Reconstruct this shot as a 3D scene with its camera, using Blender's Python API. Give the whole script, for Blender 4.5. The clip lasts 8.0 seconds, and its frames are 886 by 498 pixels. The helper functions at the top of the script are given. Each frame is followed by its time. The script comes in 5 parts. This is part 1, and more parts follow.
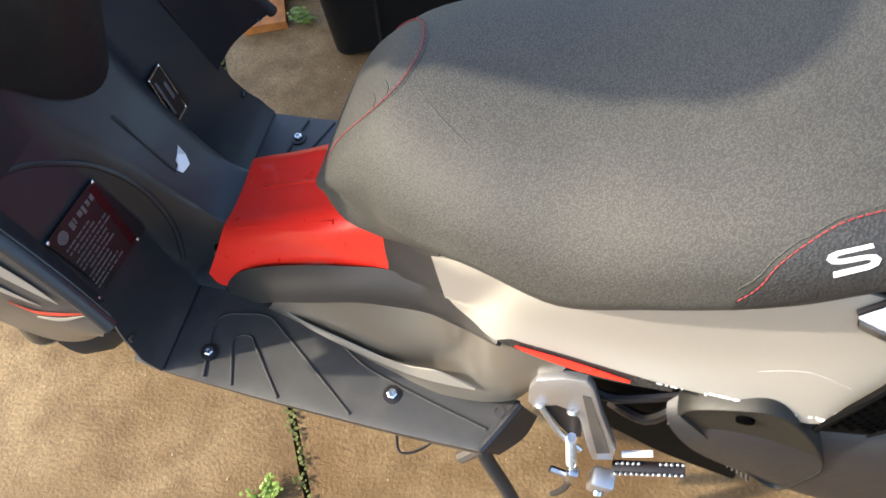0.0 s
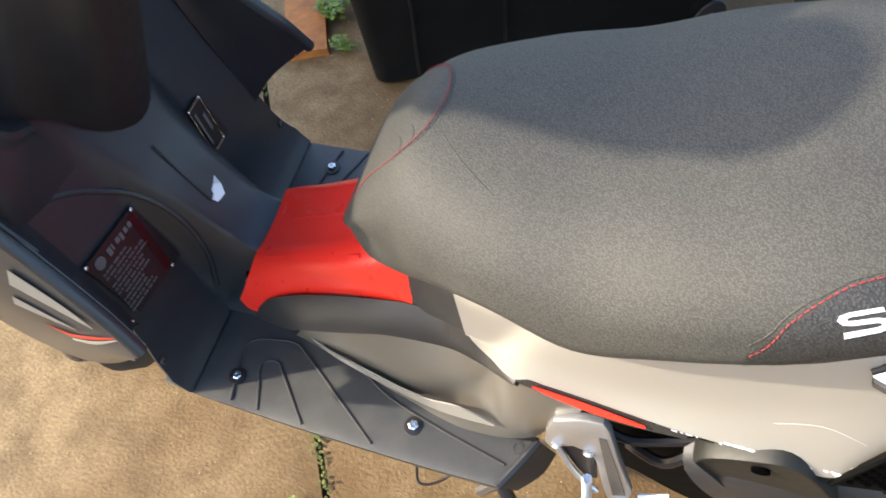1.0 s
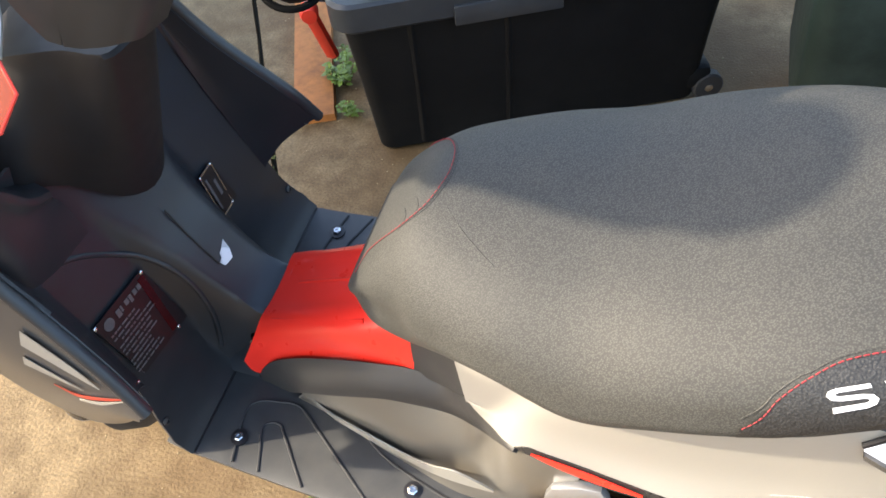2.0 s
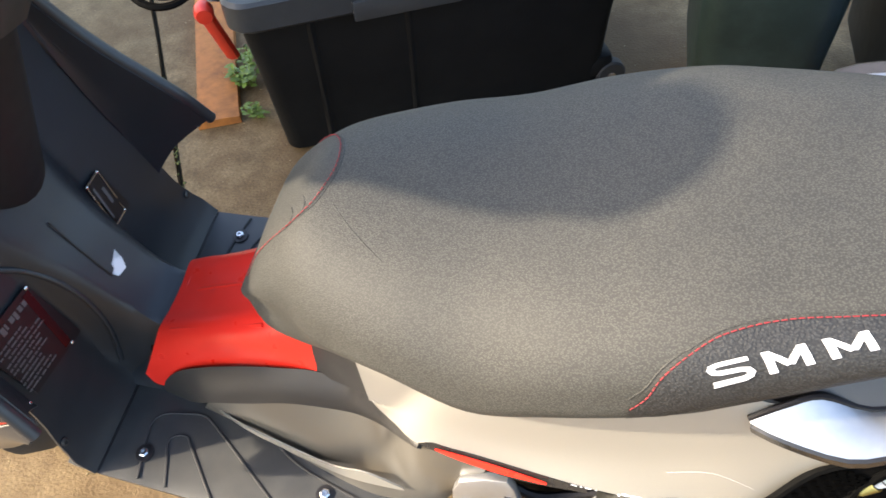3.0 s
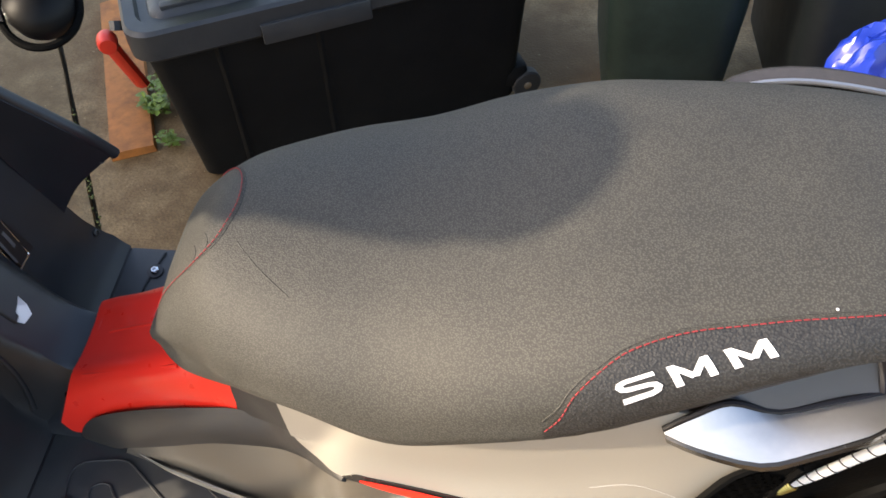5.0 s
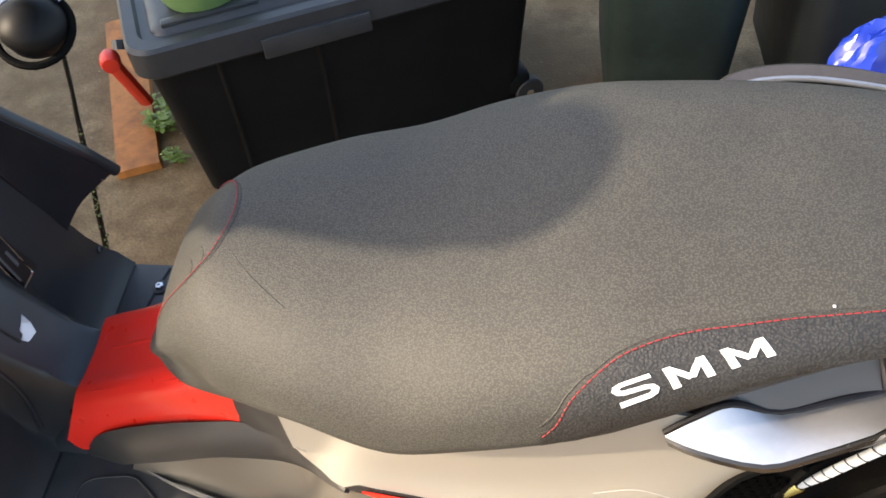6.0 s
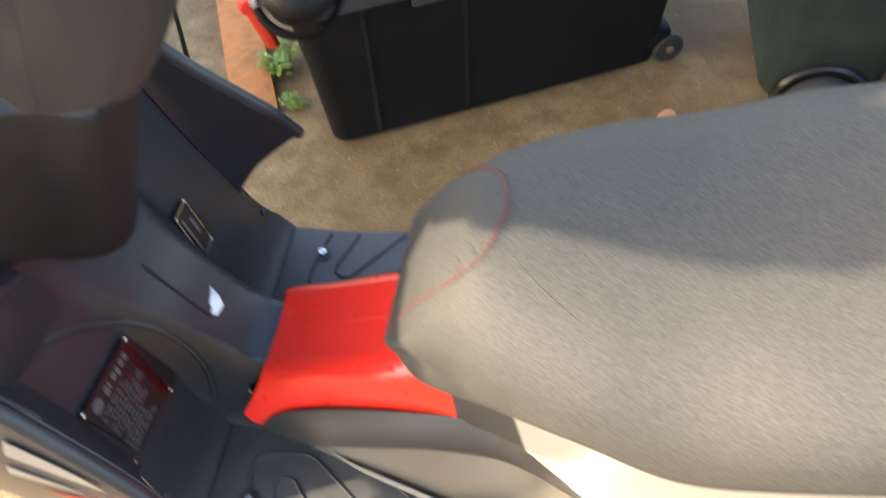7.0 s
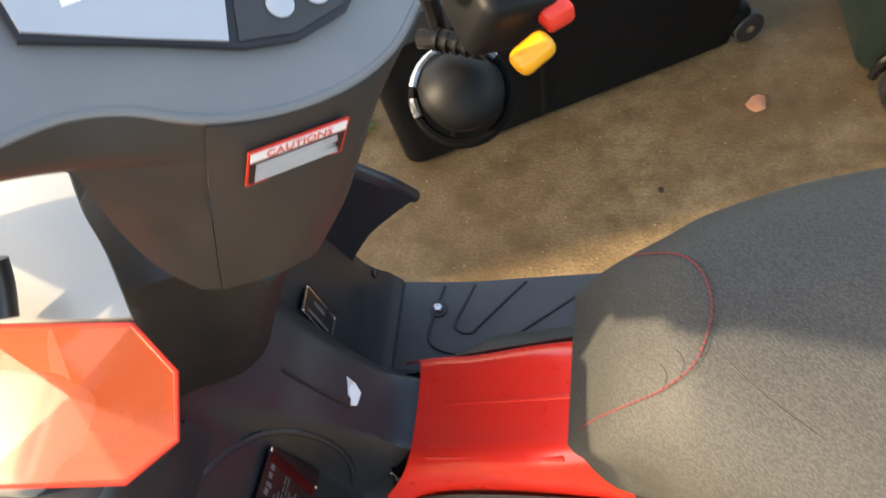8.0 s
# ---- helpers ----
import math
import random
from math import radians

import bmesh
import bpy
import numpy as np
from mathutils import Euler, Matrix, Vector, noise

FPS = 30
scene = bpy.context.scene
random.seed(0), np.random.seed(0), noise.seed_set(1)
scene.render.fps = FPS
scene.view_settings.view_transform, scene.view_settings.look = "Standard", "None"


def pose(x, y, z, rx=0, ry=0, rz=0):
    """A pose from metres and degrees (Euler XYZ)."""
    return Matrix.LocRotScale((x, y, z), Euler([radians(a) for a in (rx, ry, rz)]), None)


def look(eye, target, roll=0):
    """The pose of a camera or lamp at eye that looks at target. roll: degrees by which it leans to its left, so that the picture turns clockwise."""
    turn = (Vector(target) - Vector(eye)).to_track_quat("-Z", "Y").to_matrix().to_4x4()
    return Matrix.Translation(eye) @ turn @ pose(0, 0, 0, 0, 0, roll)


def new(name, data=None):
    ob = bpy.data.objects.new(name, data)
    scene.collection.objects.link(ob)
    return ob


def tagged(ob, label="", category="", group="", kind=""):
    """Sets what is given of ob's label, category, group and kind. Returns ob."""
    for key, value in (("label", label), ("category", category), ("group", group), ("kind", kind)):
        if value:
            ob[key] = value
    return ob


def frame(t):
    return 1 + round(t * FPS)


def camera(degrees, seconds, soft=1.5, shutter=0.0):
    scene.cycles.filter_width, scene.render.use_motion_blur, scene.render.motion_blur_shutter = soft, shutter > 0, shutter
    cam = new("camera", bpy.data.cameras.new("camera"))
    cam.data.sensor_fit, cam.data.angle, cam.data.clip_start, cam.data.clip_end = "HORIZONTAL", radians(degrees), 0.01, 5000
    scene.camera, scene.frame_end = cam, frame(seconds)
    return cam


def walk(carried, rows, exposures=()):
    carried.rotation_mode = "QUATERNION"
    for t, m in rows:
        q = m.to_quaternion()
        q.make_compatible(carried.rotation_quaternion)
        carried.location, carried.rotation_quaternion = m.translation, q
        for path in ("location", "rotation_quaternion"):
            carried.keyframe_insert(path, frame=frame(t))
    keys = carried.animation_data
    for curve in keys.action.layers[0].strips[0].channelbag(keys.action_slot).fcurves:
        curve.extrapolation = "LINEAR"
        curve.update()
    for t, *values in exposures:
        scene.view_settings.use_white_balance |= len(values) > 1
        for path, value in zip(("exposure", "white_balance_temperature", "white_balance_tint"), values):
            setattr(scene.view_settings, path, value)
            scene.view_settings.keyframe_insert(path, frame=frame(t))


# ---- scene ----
cam = camera(55.7, 8.0, shutter=0.5)
PATH = [
    (0, (0.54, -0.589, 1.286), (0.093, 0.473, -0.348), -8.4),
    (0.5, (0.564, -0.585, 1.295), (0.076, 0.491, -0.318), -7.3),
    (1, (0.556, -0.575, 1.311), (0.013, 0.492, -0.291), -10.0),
    (1.2, (0.554, -0.579, 1.322), (-0.015, 0.502, -0.261), -10.2),
    (2.3, (0.57, -0.581, 1.337), (0.004, 0.614, -0.164), -8.0),
    (2.5, (0.584, -0.574, 1.33), (0.049, 0.639, -0.167), -7.9),
    (3, (0.595, -0.565, 1.323), (0.177, 0.65, -0.209), -6.1),
    (3.5, (0.611, -0.555, 1.323), (0.248, 0.701, -0.19), -5.1),
    (4, (0.633, -0.541, 1.311), (0.377, 0.667, -0.262), -5.5),
    (4.5, (0.63, -0.544, 1.323), (0.382, 0.675, -0.244), -5.7),
    (4.7, (0.618, -0.54, 1.326), (0.364, 0.701, -0.221), -4.7),
    (5.8, (0.632, -0.548, 1.32), (0.274, 0.719, -0.186), -7.5),
    (6, (0.635, -0.54, 1.319), (0.321, 0.736, -0.188), -7.2),
    (6.5, (0.56, -0.534, 1.307), (0.255, 0.613, -0.303), -6.9),
    (6.8, (0.467, -0.512, 1.307), (0.11, 0.601, -0.316), -7.4),
    (7, (0.396, -0.487, 1.318), (0.039, 0.657, -0.283), -7.3),
    (7.2, (0.337, -0.469, 1.326), (-0.006, 0.691, -0.266), -8.9),
    (7.5, (0.277, -0.443, 1.342), (-0.055, 0.705, -0.262), -11.8),
    (8, (0.249, -0.372, 1.344), (-0.165, 0.691, -0.298), -16.2),
]
walk(cam, [(t, look(eye, target, roll)) for t, eye, target, roll in PATH], exposures=[(0.0, 2.08, 6400, 10), (1.2, 2.15, 6500, 10), (2.5, 2.36, 6700, 10), (4.5, 1.83, 7000, 13), (6.0, 2.03, 7200, 13), (6.5, 2.1, 7100, 13), (7.0, 2.78, 7300, 12), (7.5, 3.0, 7300, 9), (8.0, 2.4, 7900, 11)])

# ---- light ----
SUN_WAY = Vector((0.86, 0.294, -0.455)).normalized()
world = bpy.data.worlds.new("world")
scene.world = world
world.use_nodes = True
sky = world.node_tree.nodes.new("ShaderNodeTexSky")
sky.sky_type, sky.sun_disc = "NISHITA", False
sky.sun_elevation, sky.sun_rotation = math.asin(-SUN_WAY.z), math.atan2(-SUN_WAY.x, -SUN_WAY.y) % (2 * math.pi)
sky.air_density, sky.dust_density = 1.0, 2.0
back = world.node_tree.nodes["Background"]
back.inputs["Strength"].default_value = 0.15
world.node_tree.links.new(sky.outputs["Color"], back.inputs["Color"])
sun = new("sun", bpy.data.lights.new("sun", "SUN"))
sun.data.energy, sun.data.angle, sun.data.color = 2.2, radians(1.2), (1.0, 0.89, 0.72)
sun.matrix_world = look((-8, -2, 5), Vector((-8, -2, 5)) + SUN_WAY)


# ---- materials ----
def material(name, colour, rough=0.5, metal=0.0, vary=0.15, scale=40.0, bump=0.0, bump_scale=300.0, coat=0.0, spec=0.5,
             stain=None, stain_scale=6.0, stain_amount=0.5, cells=False, patch=None, patch_scale=1.6, patch_amount=0.5):
    """Principled surface: base colour broken at two scales, optional stain colour, fine relief."""
    m = bpy.data.materials.new(name)
    m.use_nodes = True
    t = m.node_tree
    n, link = t.nodes, t.links.new
    p = n["Principled BSDF"]
    p.inputs["Roughness"].default_value, p.inputs["Metallic"].default_value = rough, metal
    p.inputs["Coat Weight"].default_value, p.inputs["Coat Roughness"].default_value = coat, 0.06
    p.inputs["Specular IOR Level"].default_value = spec
    co = n.new("ShaderNodeTexCoord")
    fine = n.new("ShaderNodeTexNoise")
    fine.inputs["Scale"].default_value, fine.inputs["Detail"].default_value = scale, 5.0
    link(co.outputs["Object"], fine.inputs["Vector"])
    mix = n.new("ShaderNodeMix")
    mix.data_type, mix.blend_type = "RGBA", "MIX"
    mix.inputs["A"].default_value = (*[c * (1 - vary) for c in colour], 1)
    mix.inputs["B"].default_value = (*[min(1, c * (1 + vary)) for c in colour], 1)
    link(fine.outputs["Fac"], mix.inputs["Factor"])
    last = mix.outputs["Result"]
    if stain:
        broad = n.new("ShaderNodeTexNoise")
        broad.inputs["Scale"].default_value, broad.inputs["Detail"].default_value, broad.inputs["Roughness"].default_value = stain_scale, 8.0, 0.65
        link(co.outputs["Object"], broad.inputs["Vector"])
        ramp = n.new("ShaderNodeMapRange")
        ramp.inputs["From Min"].default_value, ramp.inputs["From Max"].default_value = 0.42, 0.68
        ramp.inputs["To Max"].default_value = stain_amount
        link(broad.outputs["Fac"], ramp.inputs["Value"])
        over = n.new("ShaderNodeMix")
        over.data_type = "RGBA"
        over.inputs["B"].default_value = (*stain, 1)
        link(ramp.outputs["Result"], over.inputs["Factor"])
        link(last, over.inputs["A"])
        last = over.outputs["Result"]
    if patch:
        wide = n.new("ShaderNodeTexNoise")
        wide.inputs["Scale"].default_value, wide.inputs["Detail"].default_value, wide.inputs["Distortion"].default_value = patch_scale, 7.0, 0.8
        link(co.outputs["Object"], wide.inputs["Vector"])
        edge = n.new("ShaderNodeMapRange")
        edge.inputs["From Min"].default_value, edge.inputs["From Max"].default_value = 0.36, 0.68
        edge.inputs["To Max"].default_value = patch_amount
        link(wide.outputs["Fac"], edge.inputs["Value"])
        cover = n.new("ShaderNodeMix")
        cover.data_type = "RGBA"
        cover.inputs["B"].default_value = (*patch, 1)
        link(edge.outputs["Result"], cover.inputs["Factor"])
        link(last, cover.inputs["A"])
        last = cover.outputs["Result"]
    if cells:
        grain = n.new("ShaderNodeTexVoronoi")
        grain.feature = "F1"
        grain.inputs["Scale"].default_value = bump_scale
        link(co.outputs["Object"], grain.inputs["Vector"])
        # pebble tops lighter, grooves darker: the grain's light and shade in the colour
        grain_shade = n.new("ShaderNodeMapRange")
        grain_shade.inputs["From Min"].default_value, grain_shade.inputs["From Max"].default_value = 0.12, 0.62
        grain_shade.inputs["To Min"].default_value, grain_shade.inputs["To Max"].default_value = 1.42, 0.66
        link(grain.outputs["Distance"], grain_shade.inputs["Value"])
        pebble = n.new("ShaderNodeMix")
        pebble.data_type, pebble.blend_type = "RGBA", "MULTIPLY"
        pebble.inputs["Factor"].default_value = 1.0
        link(last, pebble.inputs["A"])
        link(grain_shade.outputs["Result"], pebble.inputs["B"])
        last = pebble.outputs["Result"]
    link(last, p.inputs["Base Color"])
    rr = n.new("ShaderNodeMapRange")
    rr.inputs["To Min"].default_value, rr.inputs["To Max"].default_value = max(0.02, rough - 0.08), min(1, rough + 0.08)
    link(fine.outputs["Fac"], rr.inputs["Value"])
    link(rr.outputs["Result"], p.inputs["Roughness"])
    if bump:
        b = n.new("ShaderNodeBump")
        b.inputs["Strength"].default_value, b.inputs["Distance"].default_value = min(1.0, bump), 0.0010 if cells else 0.002
        if cells:
            link(grain.outputs["Distance"], b.inputs["Height"])
            b.invert = True
        else:
            relief = n.new("ShaderNodeTexNoise")
            relief.inputs["Scale"].default_value, relief.inputs["Detail"].default_value = bump_scale, 4.0
            link(co.outputs["Object"], relief.inputs["Vector"])
            link(relief.outputs["Fac"], b.inputs["Height"])
        link(b.outputs["Normal"], p.inputs["Normal"])
    return m


BLACK = material("black_plastic", (0.0195, 0.021, 0.0245), 0.40, vary=0.2, bump=0.12, bump_scale=900, spec=0.52)
FLOOR = material("dusty_floorboard_plastic", (0.030, 0.031, 0.032), 0.42, vary=0.2, bump=0.12, bump_scale=900, spec=0.55, stain=(0.060, 0.057, 0.050), stain_scale=14, stain_amount=0.6)
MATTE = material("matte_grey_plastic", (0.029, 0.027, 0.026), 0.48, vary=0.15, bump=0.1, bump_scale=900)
# paler than the cowl: skylight on the dash top is put into its colour
SKYLIT_DASH = material("skylit_dash_plastic", (0.15, 0.15, 0.15), 0.42, vary=0.1, bump=0.1, bump_scale=900)
TAIL = material("tail_plastic", (0.075, 0.077, 0.082), 0.45, vary=0.1, bump=0.1, bump_scale=900)
# blacker than plastic: the shade under the body is put into its colour
SHADEBLACK = material("shade_black_plastic", (0.0025, 0.0025, 0.0025), 0.7, vary=0.3, spec=0.06, bump=0.2, bump_scale=300)
DARKDOME = material("dark_lamp_plastic", (0.006, 0.006, 0.0065), 0.5, vary=0.15, spec=0.16)
COLUMN = material("column_plastic", (0.014, 0.012, 0.012), 0.55, vary=0.2, spec=0.3, bump=0.1, bump_scale=900)
HOLE = material("hole_black", (0.002, 0.002, 0.002), 0.9, vary=0.1, spec=0.0)
RUBBER = material("rubber", (0.022, 0.022, 0.023), 0.7, bump=0.3, bump_scale=500)
VINYL = material("seat_vinyl", (0.051, 0.049, 0.042), 0.64, vary=0.18, scale=25, bump=0.3, bump_scale=620, cells=True, spec=0.36)
VINYL_SIDE = material("side_vinyl", (0.032, 0.031, 0.030), 0.5, vary=0.2, scale=40, bump=0.5, bump_scale=480, cells=True, spec=0.4)
SILVER = material("silver_paint", (0.395, 0.372, 0.325), 0.40, metal=0.45, vary=0.05, scale=700, coat=0.2)
GREYMET = material("graphite_paint", (0.105, 0.10, 0.095), 0.32, metal=0.5, vary=0.06, scale=700, coat=0.2)
LOWERMET = material("bronze_grey_paint", (0.17, 0.155, 0.13), 0.34, metal=0.5, vary=0.06, scale=700, coat=0.15)
GLOSSBLACK = material("gloss_black_plastic", (0.022, 0.021, 0.020), 0.26, vary=0.1, coat=0.2)
SATIN = material("satin_black_plastic", (0.012, 0.012, 0.013), 0.42, vary=0.15, spec=0.35)
RED = material("red_gloss_paint", (1.0, 0.032, 0.017), 0.30, vary=0.04, coat=0.25)
LENS = material("red_lens", (0.92, 0.17, 0.06), 0.12, vary=0.08, coat=0.8)
def see_through(m, share, tint):
    """Lets part of the light pass straight through a tinted plastic."""
    n, link = m.node_tree.nodes, m.node_tree.links.new
    t, mix = n.new("ShaderNodeBsdfTransparent"), n.new("ShaderNodeMixShader")
    t.inputs["Color"].default_value = (*tint, 1)
    mix.inputs["Fac"].default_value = share
    link(n["Principled BSDF"].outputs["BSDF"], mix.inputs[1])
    link(t.outputs["BSDF"], mix.inputs[2])
    link(mix.outputs["Shader"], n["Material Output"].inputs["Surface"])


see_through(LENS, 0.6, (1.0, 0.80, 0.66))
THREAD = material("red_thread", (0.26, 0.024, 0.028), 0.7, vary=0.2)
WHITE = material("white_vinyl", (0.80, 0.80, 0.80), 0.5, vary=0.03)
STEEL = material("zinc_steel", (0.62, 0.63, 0.65), 0.25, metal=1.0, vary=0.08)
ALU = material("cast_aluminium", (0.52, 0.52, 0.53), 0.38, metal=0.9, vary=0.06, scale=200, bump=0.03, bump_scale=700)
CASE = material("grey_cast_case", (0.022, 0.022, 0.024), 0.45, metal=0.1, vary=0.15, scale=120, bump=0.12, bump_scale=500)
DARKALU = material("dark_cast_cover", (0.017, 0.017, 0.0145), 0.5, metal=0.1, spec=0.35, vary=0.15, scale=120, bump=0.1, bump_scale=600)
AMBER = material("amber_plastic", (0.75, 0.32, 0.015), 0.35, vary=0.05)
FLASHRED = material("red_decal", (0.42, 0.045, 0.025), 0.4, vary=0.1)
SWITCHRED = material("red_plastic", (0.70, 0.04, 0.02), 0.35, vary=0.05)
PLATE = material("black_label", (0.012, 0.010, 0.011), 0.36, vary=0.2)
INK = material("grey_print", (0.10, 0.095, 0.095), 0.4)
REDREFLECT = material("red_reflection_tint", (0.03, 0.004, 0.005), 0.25)
SCREEN = material("lcd_screen", (0.36, 0.37, 0.39), 0.12, vary=0.05, coat=0.7)
BRASS = material("yellow_zinc", (0.60, 0.47, 0.16), 0.3, metal=1.0)
TRUNK = material("trunk_plastic", (0.0055, 0.006, 0.0065), 0.6, vary=0.2, spec=0.16, bump=0.2, bump_scale=250, stain=(0.02, 0.019, 0.018), stain_scale=9, stain_amount=0.2)
LID = material("trunk_lid_plastic", (0.024, 0.028, 0.033), 0.42, vary=0.15, bump=0.15, bump_scale=250, stain=(0.07, 0.07, 0.065), stain_scale=8, stain_amount=0.3)
GREENBIN = material("green_bin_plastic", (0.014, 0.026, 0.022), 0.5, vary=0.15, spec=0.3, bump=0.15, bump_scale=200, stain=(0.06, 0.085, 0.075), stain_scale=5, stain_amount=0.35)
DARKBIN = material("charcoal_bin_plastic", (0.020, 0.026, 0.028), 0.5, vary=0.15, spec=0.3, bump=0.15, bump_scale=200, stain=(0.05, 0.06, 0.06), stain_scale=5, stain_amount=0.3)
CONCRETE = material("concrete", (0.240, 0.162, 0.076), 0.78, vary=0.8, scale=170, bump=1.0, bump_scale=160, stain=(0.088, 0.050, 0.014), stain_scale=11.0, stain_amount=0.85, patch=(0.105, 0.052, 0.012), patch_scale=2.6, patch_amount=0.85)
SOIL = material("joint_soil", (0.05, 0.038, 0.022), 0.95, vary=0.4, bump=0.9, bump_scale=150)
WOOD = material("weathered_plank", (0.46, 0.165, 0.035), 0.7, vary=0.3, scale=18, bump=0.4, bump_scale=60, stain=(0.14, 0.055, 0.016), stain_scale=22, stain_amount=0.6)
LEAF = material("leaf", (0.15, 0.23, 0.03), 0.5, vary=0.35, scale=30)
MOSS = material("moss", (0.09, 0.10, 0.025), 0.9, vary=0.5, scale=200)
TERRACOTTA = material("terracotta", (0.50, 0.22, 0.12), 0.85, vary=0.15, bump=0.4)
BLUEBAG = material("blue_polythene", (0.010, 0.036, 0.36), 0.3, vary=0.2, coat=0.12)
POT = material("green_pot", (0.16, 0.28, 0.10), 0.4)
# darker copy of the left rail's metal: the right one's shade in the colour
SHADERAIL = material("shaded_rail_metal", (0.10, 0.092, 0.09), 0.4, metal=0.6, vary=0.15, scale=160, bump=0.1, bump_scale=500)


# ---- building helpers ----
def spline(points, n):
    """Catmull-Rom curve through the points, n steps a span."""
    p = [np.array(q, float) for q in points]
    out = []
    for i in range(len(p) - 1):
        a, b, c, d = p[max(i - 1, 0)], p[i], p[i + 1], p[min(i + 2, len(p) - 1)]
        for k in range(n):
            t = k / n
            out.append(0.5 * (2 * b + (c - a) * t + (2 * a - 5 * b + 4 * c - d) * t * t + (3 * b - a - 3 * c + d) * t ** 3))
    return out + [p[-1]]


def smooth_rows(rows, nu=5, nv=5):
    """A fine grid from a coarse grid of points."""
    wide = [spline(r, nu) for r in rows]
    cols = [spline([w[j] for w in wide], nv) for j in range(len(wide[0]))]
    return [[cols[j][i] for j in range(len(cols))] for i in range(len(cols[0]))]


def grid_mesh(bm, rows, thick=0.0, closed=False):
    """Quads over a grid; thick: a second skin that far behind it, joined at the rim."""
    R, C = len(rows), len(rows[0])
    v = [[bm.verts.new(p) for p in r] for r in rows]
    span = range(C) if closed else range(C - 1)
    for i in range(R - 1):
        for j in span:
            bm.faces.new((v[i][j], v[i][(j + 1) % C], v[i + 1][(j + 1) % C], v[i + 1][j]))
    if thick:
        g = np.array(rows, float)
        du, dv = np.gradient(g, axis=1), np.gradient(g, axis=0)
        nor = np.cross(du, dv)
        nor /= np.maximum(np.linalg.norm(nor, axis=2, keepdims=True), 1e-9)
        b = [[bm.verts.new(g[i, j] - nor[i, j] * thick) for j in range(C)] for i in range(R)]
        for i in range(R - 1):
            for j in range(C - 1):
                bm.faces.new((b[i][j], b[i + 1][j], b[i + 1][j + 1], b[i][j + 1]))
        rim = [(0, j) for j in range(C)] + [(i, C - 1) for i in range(1, R)] + [(R - 1, j) for j in range(C - 2, -1, -1)] + [(i, 0) for i in range(R - 2, 0, -1)]
        for k in range(len(rim)):
            (i, j), (a, c) = rim[k], rim[(k + 1) % len(rim)]
            bm.faces.new((v[a][c], v[i][j], b[i][j], b[a][c]))
    bmesh.ops.recalc_face_normals(bm, faces=bm.faces[:])


def part(name, bm, mat, parent=None, label="", smooth=True):
    """Links a bmesh as one mesh object under a thing or part."""
    me = bpy.data.meshes.new(name)
    bm.to_mesh(me)
    bm.free()
    me.materials.append(mat)
    if smooth:
        me.polygons.foreach_set("use_smooth", [True] * len(me.polygons))
        me.set_sharp_from_angle(angle=radians(38))
    ob = new(name, me)
    if parent:
        ob.parent = parent
    return tagged(ob, label) if label else ob


def sheet(name, rows, mat, parent=None, thick=0.003, label="", nu=5, nv=5):
    bm = bmesh.new()
    grid_mesh(bm, smooth_rows(rows, nu, nv), thick)
    return part(name, bm, mat, parent, label)


def tube(bm, points, r, sides=8, steps=4, flat=1.0, taper=None):
    """A round rod along a smooth curve."""
    c = spline(points, steps) if len(points) > 2 else [np.array(p, float) for p in points]
    rows, up = [], np.array((0.13, 0.21, 0.97))
    for i, p in enumerate(c):
        d = c[min(i + 1, len(c) - 1)] - c[max(i - 1, 0)]
        d /= np.linalg.norm(d)
        a = np.cross(d, up)
        if np.linalg.norm(a) < 0.05:
            a = np.cross(d, (1, 0, 0))
        a /= np.linalg.norm(a)
        b = np.cross(a, d)
        q = r if taper is None else r + (taper - r) * i / (len(c) - 1)
        rows.append([p + q * (math.cos(k) * a + flat * math.sin(k) * b) for k in np.linspace(0, 2 * math.pi, sides, endpoint=False)])
    v = [[bm.verts.new(p) for p in row] for row in rows]
    for i in range(len(v) - 1):
        for j in range(sides):
            bm.faces.new((v[i][j], v[i][(j + 1) % sides], v[i + 1][(j + 1) % sides], v[i + 1][j]))
    bm.faces.new(v[0][::-1])
    bm.faces.new(v[-1])


def rod(name, points, r, mat, parent=None, sides=8, steps=4, label="", flat=1.0, taper=None):
    bm = bmesh.new()
    tube(bm, points, r, sides, steps, flat, taper)
    bmesh.ops.recalc_face_normals(bm, faces=bm.faces[:])
    return part(name, bm, mat, parent, label)


def block(bm, size, m=None, bevel=0.003, seg=2):
    """A bevelled box."""
    g = bmesh.ops.create_cube(bm, size=1.0)["verts"]
    bmesh.ops.scale(bm, vec=size, verts=g)
    if bevel:
        e = list({e for v in g for e in v.link_edges})
        r = bmesh.ops.bevel(bm, geom=e, offset=bevel, segments=seg, affect="EDGES", profile=0.5)
        g = list({v for f in r["faces"] for v in f.verts} | {v for v in g if v.is_valid})
    if m is not None:
        bmesh.ops.transform(bm, matrix=m, verts=g)


def box(name, size, m, mat, parent=None, bevel=0.003, seg=2, label=""):
    bm = bmesh.new()
    block(bm, size, m, bevel, seg)
    return part(name, bm, mat, parent, label)


